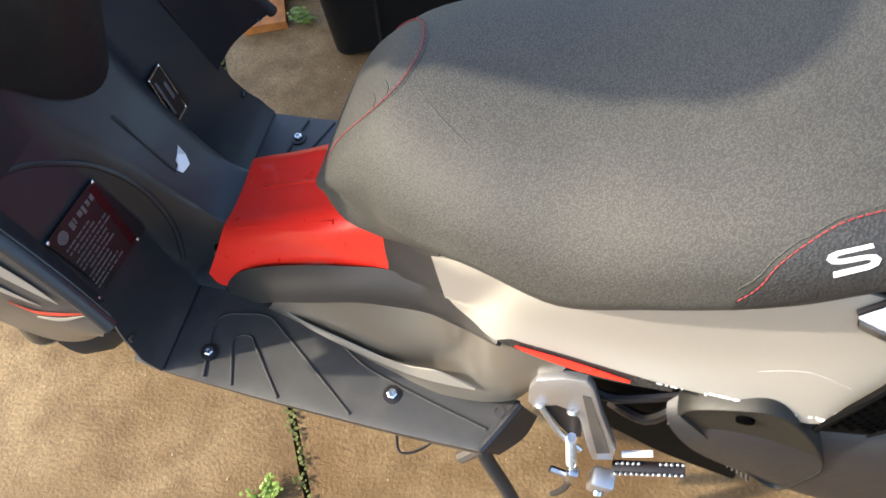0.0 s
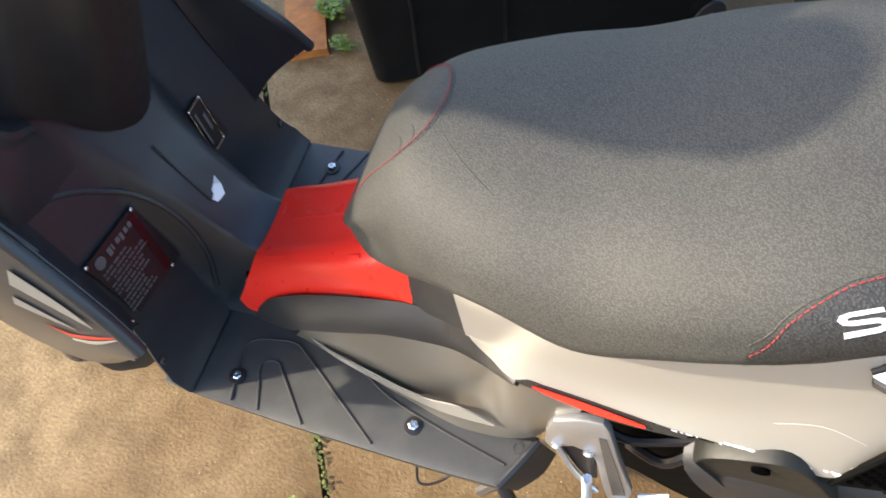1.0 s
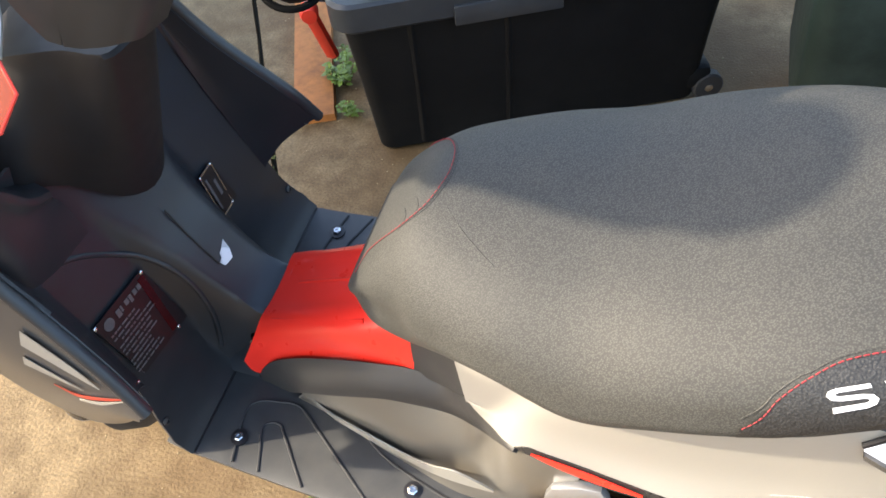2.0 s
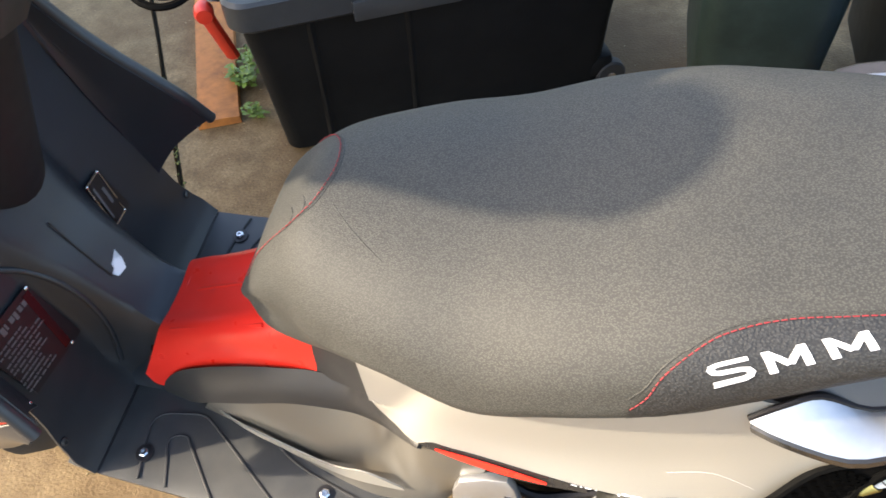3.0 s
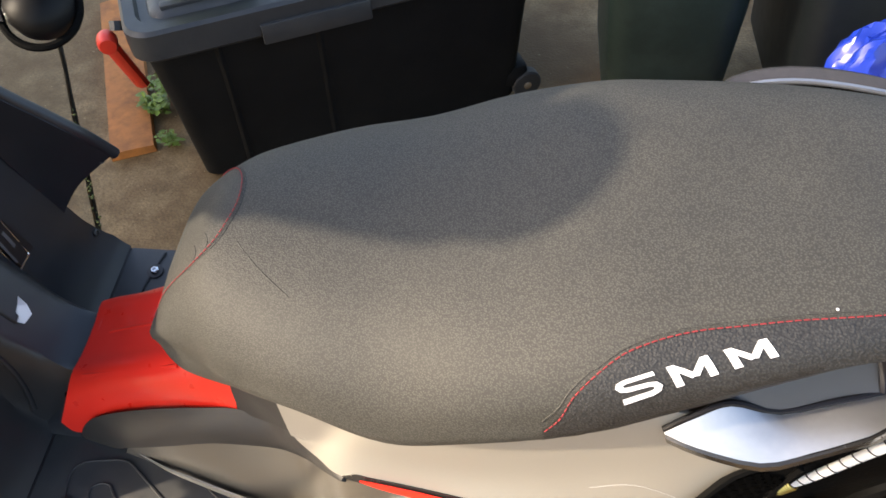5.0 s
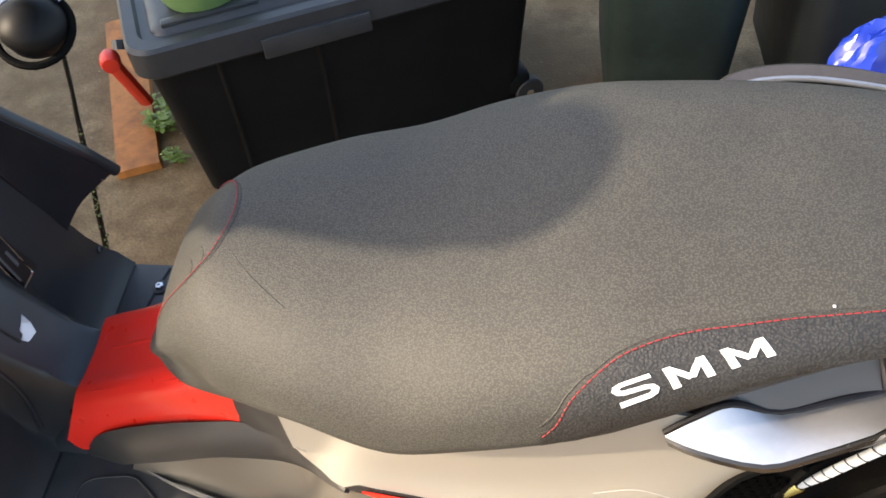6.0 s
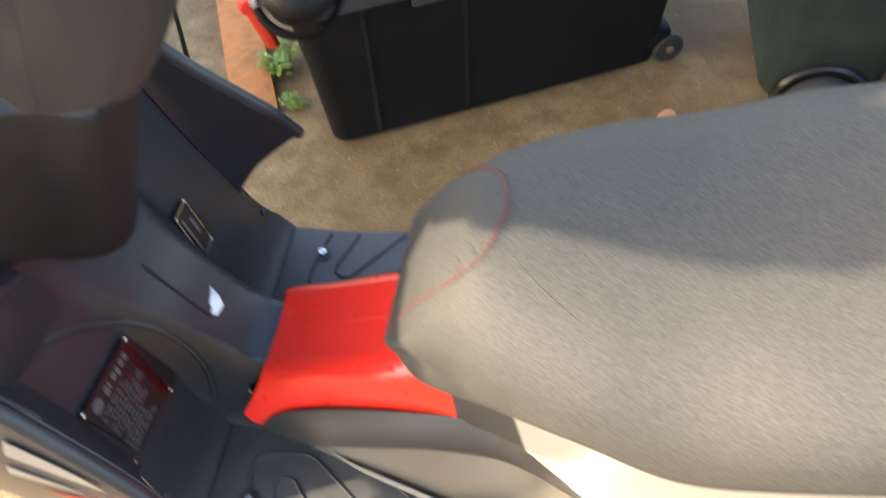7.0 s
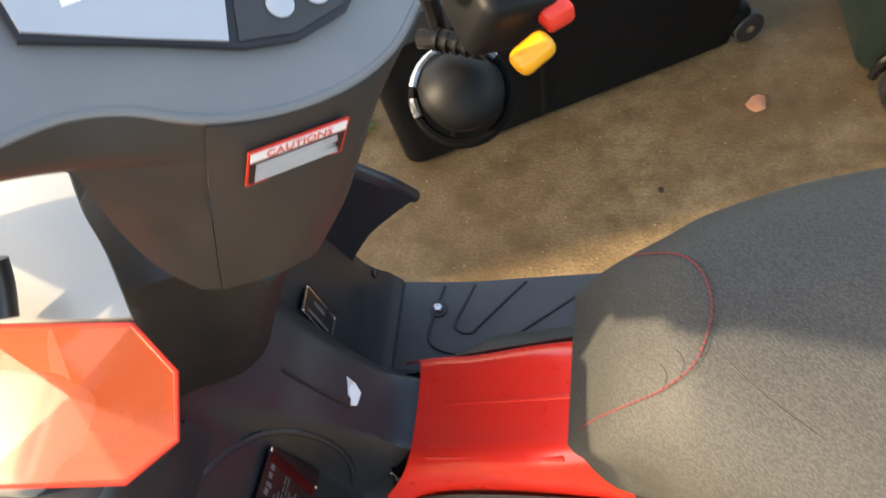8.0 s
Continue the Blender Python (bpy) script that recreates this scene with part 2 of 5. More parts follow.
def turned(bm, profile, m=None, sides=24):
    """A solid turned round z from (radius, height) pairs."""
    rings = []
    for r, z in profile:
        rings.append([bm.verts.new((r * math.cos(a), r * math.sin(a), z)) for a in np.linspace(0, 2 * math.pi, sides, endpoint=False)])
    for a, b in zip(rings, rings[1:]):
        for j in range(sides):
            bm.faces.new((a[j], a[(j + 1) % sides], b[(j + 1) % sides], b[j]))
    if profile[0][0] == profile[-1][0] and profile[0][0] > 0.05:
        for j in range(sides):
            bm.faces.new((rings[-1][j], rings[-1][(j + 1) % sides], rings[0][(j + 1) % sides], rings[0][j]))
    else:
        bm.faces.new(rings[0][::-1])
        bm.faces.new(rings[-1])
    if m is not None:
        bmesh.ops.transform(bm, matrix=m, verts=[v for r in rings for v in r])


def turning(name, profile, m, mat, parent=None, sides=24, label=""):
    bm = bmesh.new()
    turned(bm, profile, m, sides)
    bmesh.ops.recalc_face_normals(bm, faces=bm.faces[:])
    return part(name, bm, mat, parent, label)


def prism(bm, outline, m, depth):
    """A flat shape of (x, y) corners, depth thick upward, at the pose m."""
    a = [bm.verts.new(m @ Vector((x, y, 0))) for x, y in outline]
    b = [bm.verts.new(m @ Vector((x, y, depth))) for x, y in outline]
    bm.faces.new(a[::-1])
    bm.faces.new(b)
    for i in range(len(a)):
        j = (i + 1) % len(a)
        bm.faces.new((a[i], a[j], b[j], b[i]))
    bmesh.ops.recalc_face_normals(bm, faces=bm.faces[:])


def plaque(name, outline, m, depth, mat, parent=None, label=""):
    bm = bmesh.new()
    prism(bm, outline, m, depth)
    return part(name, bm, mat, parent, label)


def axes(origin, x, y):
    """A pose with its x and y along the ways given."""
    x = Vector(x).normalized()
    z = x.cross(Vector(y)).normalized()
    y = z.cross(x)
    return Matrix.Translation(origin) @ Matrix((x, y, z)).transposed().to_4x4()


def lerp(x, xs, ys):
    return float(np.interp(x, xs, ys))


# ---- ground ----
GRID = pose(-0.044 * 0.85, -0.044 * 0.53, 0, 0, 0, 32)
bm = bmesh.new()
for a in (400,):
    vs = [bm.verts.new((x * a, y * a, -0.03)) for x, y in ((-1, -1), (1, -1), (1, 1), (-1, 1))]
    bm.faces.new(vs)
ground = tagged(part("ground", bm, SOIL), "brown soil under the concrete slabs", "ground", kind="structure")
pavement = tagged(new("pavement"), "weathered tan concrete slabs with mossy joints", "pavement", kind="structure")


def slab(x0, x1, y0, y1, rnd):
    """A cast slab with weathered, wandering edges and a dished top."""
    bm = bmesh.new()
    nx, ny = max(4, min(28, int((x1 - x0) / 0.06))), max(4, min(28, int((y1 - y0) / 0.06)))
    rows = []
    for i in range(nx + 1):
        row = []
        for j in range(ny + 1):
            x, y = x0 + (x1 - x0) * i / nx, y0 + (y1 - y0) * j / ny
            if i in (0, nx):
                x += 0.004 * noise.noise((x * 9, y * 14, rnd))
            if j in (0, ny):
                y += 0.004 * noise.noise((x * 14, y * 9, rnd))
            edge = min(i, nx - i, j, ny - j) == 0
            row.append(GRID @ Vector((x, y, 0.0015 * noise.noise((x * 3, y * 3, rnd)) - (0.004 if edge else 0))))
        rows.append(row)
    grid_mesh(bm, rows, 0)
    rim = [e for e in bm.edges if e.is_boundary]
    ext = bmesh.ops.extrude_edge_only(bm, edges=rim)["geom"]
    for v in ext:
        if isinstance(v, bmesh.types.BMVert):
            v.co.z = -0.035
    bmesh.ops.recalc_face_normals(bm, faces=bm.faces[:])
    ob = part("slab", bm, CONCRETE, pavement)
    return ob


XJ = [-3.9, -2.6, -1.3, 0.0, 2.6, 3.9]
for i in range(len(XJ) - 1):
    for j, (y0, y1) in enumerate(((-3.2, -1.6), (-1.6, 1.9), (1.9, 3.4))):
        slab(XJ[i] + 0.006, XJ[i + 1] - 0.006, y0 + 0.006, y1 - 0.006, i * 3 + j)

# ---- scooter: local x rearward, y to its right, z up, leaning on its side stand ----
scooter = tagged(new("scooter"), "black, silver and red motor scooter leaning on its side stand", "scooter")
scooter.matrix_world = pose(0, 0.0388, 0, 7.0, 0, 0)


def floor_z(x):
    return lerp(x, (-0.1, 0.05, 0.4, 0.6), (0.319, 0.319, 0.365, 0.39))


# floorboard: two foot wells, left and right of the tunnel
def floor_half(s):
    edge = [(-0.10, 0.214), (-0.08, 0.217), (-0.051, 0.219), (0.044, 0.223), (0.131, 0.228), (0.293, 0.235), (0.402, 0.237)]
    inner = [(-0.10, 0.057), (-0.08, 0.058), (-0.051, 0.06), (0.044, 0.072), (0.131, 0.095), (0.293, 0.14), (0.436, 0.168)]
    rows = []
    for k in (-0.25, 0.0, 0.04, 0.5, 1.0):
        row = []
        for (ex, ey), (ix, iy) in zip(edge, inner):
            if k < 0:
                row.append((ex, s * (ey - 0.004), floor_z(ex) - 0.035))
            else:
                row.append((ex + (ix - ex) * k, s * (ey + (iy - ey) * k), floor_z(ex + (ix - ex) * k) - (0.006 if k == 0 else 0)))
        rows.append(row)
    if s > 0:
        rows = rows[::-1]
    f = sheet("floorboard", rows, FLOOR, scooter, 0.004, nu=6, nv=3)
    at = lambda x, y: (x, s * y, floor_z(x) + 0.0004)
    for pts in ([(0.008, 0.216), (0.0, 0.18), (-0.006, 0.14), (0.006, 0.123), (0.035, 0.116), (0.065, 0.114), (0.094, 0.13), (0.228, 0.225)],
                [(0.051, 0.219), (0.04, 0.19), (0.029, 0.16), (0.038, 0.148), (0.054, 0.148), (0.065, 0.16), (0.123, 0.223)],
                [(0.185, 0.134), (0.23, 0.16), (0.308, 0.185), (0.404, 0.21)]):
        rod("groove_rib", [at(*p) for p in pts], 0.0021, RUBBER, f, 6, 5)
    rod("seam", [at(-0.051, 0.218), at(-0.05, 0.15), at(-0.05, 0.082)], 0.0012, PLATE, f, 6)
    for x, y in ((0.003, 0.181), (0.276, 0.19)):
        b = turning("floor_bolt", [(0.0125, 0.0), (0.0125, 0.0015), (0.0085, 0.002)], pose(x, s * y, floor_z(x) + 0.0005), PLATE, f, 20)
        turning("bolt_head", [(0.007, 0.001), (0.007, 0.0045), (0.005, 0.006), (0.0028, 0.006), (0.0028, 0.004)], pose(x, s * y, floor_z(x) + 0.001), STEEL, b, 6)
    b = turning("floor_bolt", [(0.008, 0.0), (0.008, 0.001), (0.0045, 0.001), (0.004, -0.002)], pose(0.413, s * 0.186, floor_z(0.413) + 0.0006), GREYMET, f, 16)
    # rear lip of the board
    rod("floor_lip", [(0.402, s * 0.237, floor_z(0.4) - 0.003), (0.42, s * 0.205, floor_z(0.42) - 0.001), (0.437, s * 0.172, floor_z(0.436))], 0.006, BLACK, f, 8)
    sheet("lip_skirt", [[(0.404, s * 0.237, 0.362), (0.42, s * 0.205, 0.365), (0.438, s * 0.172, 0.367)],
                        [(0.42, s * 0.225, 0.315), (0.445, s * 0.195, 0.31), (0.455, s * 0.165, 0.31)]][::s], BLACK, f, 0.003)


floor_half(-1)
floor_half(1)


# inner leg shield with the raised tunnel head in its middle
def shield_point(y, v):
    side = SHIELD_SIDE[v]
    mid = SHIELD_MID[v]
    k = max(0.0, min(1.0, (0.080 - abs(y)) / 0.042))
    k = k * k * (3 - 2 * k)
    return np.array((side[0] + (mid[0] - side[0]) * k, y, side[1] + (mid[1] - side[1]) * k))


SHIELD_SIDE = spline([(-0.052, 0.320), (-0.066, 0.345), (-0.080, 0.39), (-0.085, 0.45), (-0.095, 0.52), (-0.105, 0.58), (-0.118, 0.66), (-0.124, 0.71), (-0.125, 0.76), (-0.122, 0.80)], 6)
SHIELD_MID = spline([(0.021, 0.443), (0.010, 0.446), (-0.006, 0.458), (-0.024, 0.482), (-0.040, 0.510), (-0.060, 0.548), (-0.088, 0.60), (-0.118, 0.68), (-0.126, 0.74), (-0.124, 0.80)], 6)
bm = bmesh.new()
ys = np.linspace(-0.222, 0.222, 75)
narrow = [lerp(p[1], (0.32, 0.35, 0.366, 0.42, 0.484, 0.55, 0.70), (1.0, 0.995, 0.97, 0.91, 0.87, 0.92, 0.92)) for p in SHIELD_SIDE]
grid_mesh(bm, [[shield_point(y * narrow[v], v) for y in ys] for v in range(len(SHIELD_SIDE))], 0.004)
shield = part("leg_shield", bm, BLACK, scooter, "black plastic inner leg shield")
rod("panel_slit", [(-0.0855, -0.006, 0.602), (-0.0705, -0.010, 0.570), (-0.0575, -0.013, 0.546), (-0.0375, -0.016, 0.509)], 0.0012, PLATE, shield, 6)



# side wings of the shield
def wing(s):
    outer = [(0.017, 0.226, 0.552), (-0.009, 0.215, 0.598), (-0.037, 0.206, 0.643), (-0.065, 0.198, 0.684), (-0.095, 0.19, 0.735), (-0.12, 0.18, 0.80)]
    root = [(-0.088, 0.190, 0.455), (-0.096, 0.186, 0.51), (-0.106, 0.180, 0.58), (-0.118, 0.174, 0.65), (-0.125, 0.168, 0.72), (-0.125, 0.16, 0.80)]
    if s > 0:
        outer[0] = (0.003, 0.233, 0.540)
    if s < 0:
        outer = [(x - 0.004, y + 0.017, z + 0.026) for x, y, z in outer]
    rows = []
    for k in (0.0, 0.12, 0.5, 0.88, 1.0):
        row = []
        for o, r in zip(outer, root):
            p = np.array(r) * (1 - k) + np.array(o) * k
            p[0] -= 0.012 * math.sin(k * math.pi)
            row.append((p[0], s * p[1], p[2]))
        rows.append(row)
    w = sheet("side_wing", rows if s > 0 else rows[::-1], BLACK, scooter, 0.005, nu=4, nv=4)
    rod("wing_rim", [(p[0] + 0.002, s * (p[1] + 0.006), p[2] - 0.006) for p in outer], 0.0085, BLACK, w, 10, 5)
    ridge = [np.array(r) * 0.45 + np.array(o) * 0.55 for o, r in list(zip(outer, root))[1:5]]
    rod("wing_ridge", [(p[0] - 0.0125, s * p[1], p[2]) for p in ridge], 0.0055, BLACK, w, 8, 5)
    tip = np.array(outer[0]) * 0.86 + np.array(root[0]) * 0.14
    turning("wing_screw", [(0.0055, 0.0), (0.0055, 0.002), (0.003, 0.0026), (0.0025, 0.001)], axes((tip[0] - 0.002, s * tip[1], tip[2] + 0.004), (0, 1, 0), (-0.6, 0, 0.8)), MATTE, w, 12)
    # outer fairing below the rim
    low = [(-0.016, 0.240, 0.525), (-0.056, 0.250, 0.498), (-0.101, 0.255, 0.486), (-0.146, 0.255, 0.500), (-0.191, 0.252, 0.538), (-0.256, 0.24, 0.62)]
    mid = [tuple(0.5 * (a + b) + d for a, b, d in zip(o, l, (0, 0.014, 0))) for o, l in zip(outer, low)]
    rows = [[(x, s * y, z) for x, y, z in line] for line in (outer, mid, low)]
    return w, rows


wing(1)
left_wing, rows = wing(-1)
fairing = sheet("front_fairing", rows, GREYMET, scooter, 0.004, "graphite front fairing with red and white flashes")
def across(t, k):
    """Place on the fairing: t along it from its tail, k down from its rim."""
    i = min(4, int(t))
    f = t - i
    q = [np.array(r[i]) * (1 - f) + np.array(r[i + 1]) * f for r in rows]
    p = q[0] * (1 - k) ** 2 + 2 * q[1] * k * (1 - k) + q[2] * k * k + (q[1] - 0.5 * (q[0] + q[2])) * 2 * k * (1 - k)
    return p + np.array((0, -0.0015, 0.001))


for mat, top, low in ((SILVER, [(1.3, 0.24), (2.1, 0.21), (3.4, 0.22)], [(1.3, 0.25), (2.1, 0.28), (3.4, 0.33)]),
                      (SILVER, [(1.8, 0.38), (2.6, 0.40), (3.4, 0.43)], [(1.8, 0.385), (2.6, 0.44), (3.4, 0.50)]),
                      (FLASHRED, [(0.5, 0.12), (1.2, 0.33), (2.0, 0.47), (2.7, 0.52)], [(0.5, 0.13), (1.2, 0.365), (2.0, 0.50), (2.7, 0.53)]),
                      (SILVER, [(0.55, 0.17), (1.25, 0.405), (2.0, 0.53)], [(0.55, 0.18), (1.25, 0.45), (2.0, 0.55)])):
    sheet("flash", [[across(*p) for p in top], [across(*p) for p in low]], mat, fairing, 0.0006, nu=5, nv=2)

# unseen wide flanks added to the front fairing, which shade the body side
for s in (-1, 1):
    sheet("shade_flank", [[(-0.215, s * 0.270, 0.58), (-0.245, s * 0.304, 0.72), (-0.262, s * 0.318, 0.84), (-0.287, s * 0.326, 1.035)],
                            [(-0.28, s * 0.255, 0.58), (-0.315, s * 0.290, 0.72), (-0.335, s * 0.302, 0.84), (-0.352, s * 0.303, 0.99)],
                            [(-0.34, s * 0.205, 0.60), (-0.385, s * 0.235, 0.72), (-0.405, s * 0.240, 0.84), (-0.41, s * 0.230, 0.94)],
                            [(-0.39, s * 0.10, 0.62), (-0.445, s * 0.11, 0.72), (-0.465, s * 0.11, 0.84), (-0.465, s * 0.10, 0.93)]][::s], GREYMET, scooter, 0.004)

# front mudguard, wheel turned to the right
turn = Matrix.Rotation(radians(-50), 4, "Z")
hub = Matrix.Translation((-0.40, 0.0, 0.235))
bm = bmesh.new()
turned(bm, [(0.10, -0.03), (0.15, -0.045), (0.20, -0.05), (0.228, -0.035), (0.237, 0.0), (0.228, 0.035), (0.20, 0.05), (0.15, 0.045), (0.10, 0.03)], hub @ turn @ Matrix.Rotation(radians(90), 4, "X"), 48)
bmesh.ops.recalc_face_normals(bm, faces=bm.faces[:])
wheel = part("front_wheel", bm, RUBBER, scooter, "black front tyre turned aside")
turning("rim", [(0.02, -0.04), (0.12, -0.033), (0.135, -0.046), (0.135, 0.046), (0.12, 0.033), (0.02, 0.04)], hub @ turn @ Matrix.Rotation(radians(90), 4, "X"), GREYMET, wheel, 36)
GUARD_RIM = [(-0.42, -0.130, 0.262), (-0.368, -0.177, 0.250), (-0.31, -0.207, 0.248), (-0.266, -0.188, 0.252), (-0.23, -0.130, 0.262)]
guard = sheet("front_mudguard", [[(-0.40, -0.080, 0.43), (-0.36, -0.100, 0.435), (-0.31, -0.115, 0.435), (-0.275, -0.100, 0.43), (-0.245, -0.080, 0.425)],
                                 [(-0.412, -0.122, 0.34), (-0.362, -0.160, 0.335), (-0.31, -0.186, 0.33), (-0.270, -0.166, 0.335), (-0.235, -0.118, 0.34)], GUARD_RIM], GLOSSBLACK, scooter, 0.003, "gloss black front mudguard")
rod("mudguard_rim", GUARD_RIM, 0.0035, GREYMET, guard, 8)

# ---- tunnel cover and body sides ----
cover = sheet("tunnel_cover", [
    [(-0.022, 0.083, 0.362), (0.012, 0.066, 0.425), (0.022, 0.050, 0.447), (0.023, 0.020, 0.444), (0.023, -0.020, 0.444), (0.022, -0.050, 0.447), (0.008, -0.068, 0.418), (-0.022, -0.083, 0.362)],
    [(0.030, 0.086, 0.378), (0.045, 0.067, 0.441), (0.054, 0.0505, 0.463), (0.055, 0.021, 0.460), (0.055, -0.021, 0.460), (0.054, -0.0505, 0.463), (0.036, -0.069, 0.430), (-0.004, -0.0845, 0.334)],
    [(0.09, y, z) for y, z in ((0.078, 0.395), (0.065, 0.461), (0.050, 0.483), (0.022, 0.480), (-0.022, 0.480), (-0.051, 0.484), (-0.068, 0.462), (-0.080, 0.395))],
    [(0.18, y, z) for y, z in ((0.077, 0.445), (0.067, 0.510), (0.050, 0.531), (0.024, 0.529), (-0.024, 0.529), (-0.053, 0.533), (-0.074, 0.510), (-0.082, 0.445))],
    [(0.2705, y, z) for y, z in ((0.082, 0.50), (0.069, 0.535), (0.053, 0.571), (0.024, 0.577), (-0.024, 0.577), (-0.060, 0.566), (-0.076, 0.533), (-0.0925, 0.503))],
][::-1], RED, scooter, 0.003, "glossy red centre tunnel cover", nu=5, nv=6)

CHEEK_T = [(-0.006, 0.084, 0.330), (0.032, 0.0835, 0.382), (0.0825, 0.0845, 0.4195), (0.1574, 0.0865, 0.459), (0.2167, 0.0895, 0.486), (0.272, 0.0925, 0.506), (0.3205, 0.104, 0.5125), (0.3527, 0.1248, 0.5477), (0.39, 0.148, 0.5555), (0.4217, 0.167, 0.561)]
CHEEK_B = [(0.0, 0.088, 0.318), (0.05, 0.100, 0.335), (0.1015, 0.1147, 0.3915), (0.1648, 0.115, 0.4208), (0.2244, 0.115, 0.4502), (0.2669, 0.115, 0.4604), (0.3194, 0.118, 0.472), (0.3585, 0.130, 0.4838), (0.3907, 0.150, 0.521), (0.4217, 0.168, 0.5595)]
LOWER_T = [(0.09, 0.108, 0.375), (0.1648, 0.113, 0.4195), (0.2244, 0.113, 0.449), (0.2669, 0.113, 0.458), (0.3194, 0.115, 0.469), (0.3594, 0.128, 0.483), (0.4217, 0.164, 0.559), (0.50, 0.162, 0.556)]
LOWER_B = [(0.060, 0.098, 0.318), (0.12, 0.114, 0.326), (0.17, 0.130, 0.332), (0.24, 0.150, 0.341), (0.32, 0.172, 0.352), (0.385, 0.178, 0.372), (0.43, 0.175, 0.40), (0.45, 0.170, 0.44)]


def between(top, low, s, ks, bulge):
    """Rows from a top line to a lower one, bowed outward, on side s."""
    rows = []
    for k in ks:
        row = []
        for i, (a, b) in enumerate(zip(top, low)):
            p = np.array(a) * (1 - k) + np.array(b) * k
            p[1] += bulge * math.sin(math.pi * k) * min(1.0, 0.35 + 0.25 * i)
            row.append((p[0], s * p[1], p[2]))
        rows.append(row)
    return rows if s < 0 else rows[::-1]


for s in (-1, 1):
    sheet("tunnel_cheek", between(CHEEK_T, CHEEK_B, s, (-0.03, 0.3, 0.6, 0.9, 1.0), 0.006), MATTE, scooter, 0.003, "satin black side cheek", nu=5, nv=3)
    low = sheet("lower_side_cover", between(LOWER_T, LOWER_B, s, (0.0, 0.08, 0.35, 0.7, 1.0), 0.012), LOWERMET, scooter, 0.003, "bronze-grey lower side cover", nu=5, nv=4)
    sheet("inner_panel", [[(0.260, s * 0.058, 0.570), (0.30, s * 0.080, 0.586), (0.345, s * 0.097, 0.600)], [(0.264, s * 0.074, 0.533), (0.306, s * 0.094, 0.553), (0.347, s * 0.110, 0.574)],
                          [(0.268, s * 0.091, 0.501), (0.314, s * 0.104, 0.516), (0.353, s * 0.1235, 0.546)]][::-s], MATTE, scooter, 0.003)

COVER_TOP = [(0.336, 0.099, 0.584), (0.38, 0.113, 0.614), (0.42, 0.126, 0.634), (0.46, 0.137, 0.648), (0.56, 0.139, 0.682), (0.65, 0.132, 0.718), (0.712, 0.131, 0.731), (0.82, 0.125, 0.712), (1.0, 0.09, 0.735)]
COVER_FOLD = [(0.353, 0.1250, 0.548), (0.389, 0.1345, 0.578), (0.424, 0.1425, 0.604), (0.456, 0.1475, 0.623), (0.561, 0.147, 0.664), (0.650, 0.142, 0.697), (0.722, 0.138, 0.712), (0.83, 0.126, 0.70), (1.02, 0.09, 0.725)]
COVER_MID = [(0.356, 0.128, 0.549), (0.390, 0.143, 0.566), (0.423, 0.155, 0.582), (0.475, 0.158, 0.592), (0.565, 0.160, 0.60), (0.655, 0.158, 0.62), (0.75, 0.150, 0.655), (0.90, 0.12, 0.70), (1.05, 0.09, 0.72)]
COVER_LOW = [(0.360, 0.131, 0.550), (0.391, 0.150, 0.5565), (0.4217, 0.1672, 0.5612), (0.488, 0.171, 0.564), (0.571, 0.178, 0.567), (0.649, 0.180, 0.568), (0.735, 0.180, 0.562), (0.80, 0.138, 0.64), (0.98, 0.11, 0.67)]
for s in (-1, 1):
    rows = [[(x, s * y, z) for x, y, z in line] for line in (COVER_TOP, COVER_FOLD, COVER_MID, COVER_LOW)]
    sc = sheet("rear_side_cover", rows if s < 0 else rows[::-1], SILVER, scooter, 0.004, "silver painted side cover with a chipped lower edge", nu=5, nv=6)

# ---- seat ----
SX = (0.208, 0.219, 0.246, 0.288, 0.325, 0.40, 0.48, 0.56, 0.64, 0.70, 0.78, 0.85, 0.92, 1.0, 1.07)
SZ = (0.645, 0.665, 0.717, 0.760, 0.774, 0.7845, 0.796, 0.816, 0.841, 0.855, 0.866, 0.872, 0.868, 0.856, 0.82)
SW = (0.069, 0.081, 0.092, 0.111, 0.132, 0.156, 0.174, 0.178, 0.173, 0.160, 0.140, 0.122, 0.110, 0.097, 0.067)
SB = (0.640, 0.638, 0.631, 0.622, 0.628, 0.648, 0.638, 0.679, 0.713, 0.741, 0.790, 0.815, 0.818, 0.815, 0.80)
SBW = (0.042, 0.074, 0.100, 0.109, 0.1155, 0.130, 0.151, 0.149, 0.141, 0.133, 0.115, 0.097, 0.085, 0.07, 0.05)
SN = (2.7, 2.6, 2.45, 2.25, 2.15, 2.15, 2.3, 2.65, 2.75, 2.75, 2.6, 2.5, 2.5, 2.5, 2.5)


def seat_row(x):
    """Half a section from the bottom edge to its widest line, then over the top as a superellipse."""
    zt, w, zb, wb, n = (lerp(x, SX, q) for q in (SZ, SW, SB, SBW, SN))
    zc = zb + 0.32 * (zt - zb)
    half = [(wb - 0.02, zb - 0.006), (wb, zb)]
    for a in (0, 12, 26, 42, 58, 72, 82):
        half.append((w * math.cos(radians(a)) ** (2 / n), zc + (zt - zc) * math.sin(radians(a)) ** (2 / n)))
    half.append((0, zt))
    return [(x, -y, z) for y, z in half] + [(x, y, z) for y, z in half[-2::-1]]


bm = bmesh.new()
rows = [seat_row(x) for x in SX]
fine = smooth_rows(rows, 5, 6)
grid_mesh(bm, fine, 0)
first, last = fine[0], fine[-1]
bm.verts.ensure_lookup_table()
n = len(first)
bm.faces.new([bm.verts[i] for i in range(n)][::-1])
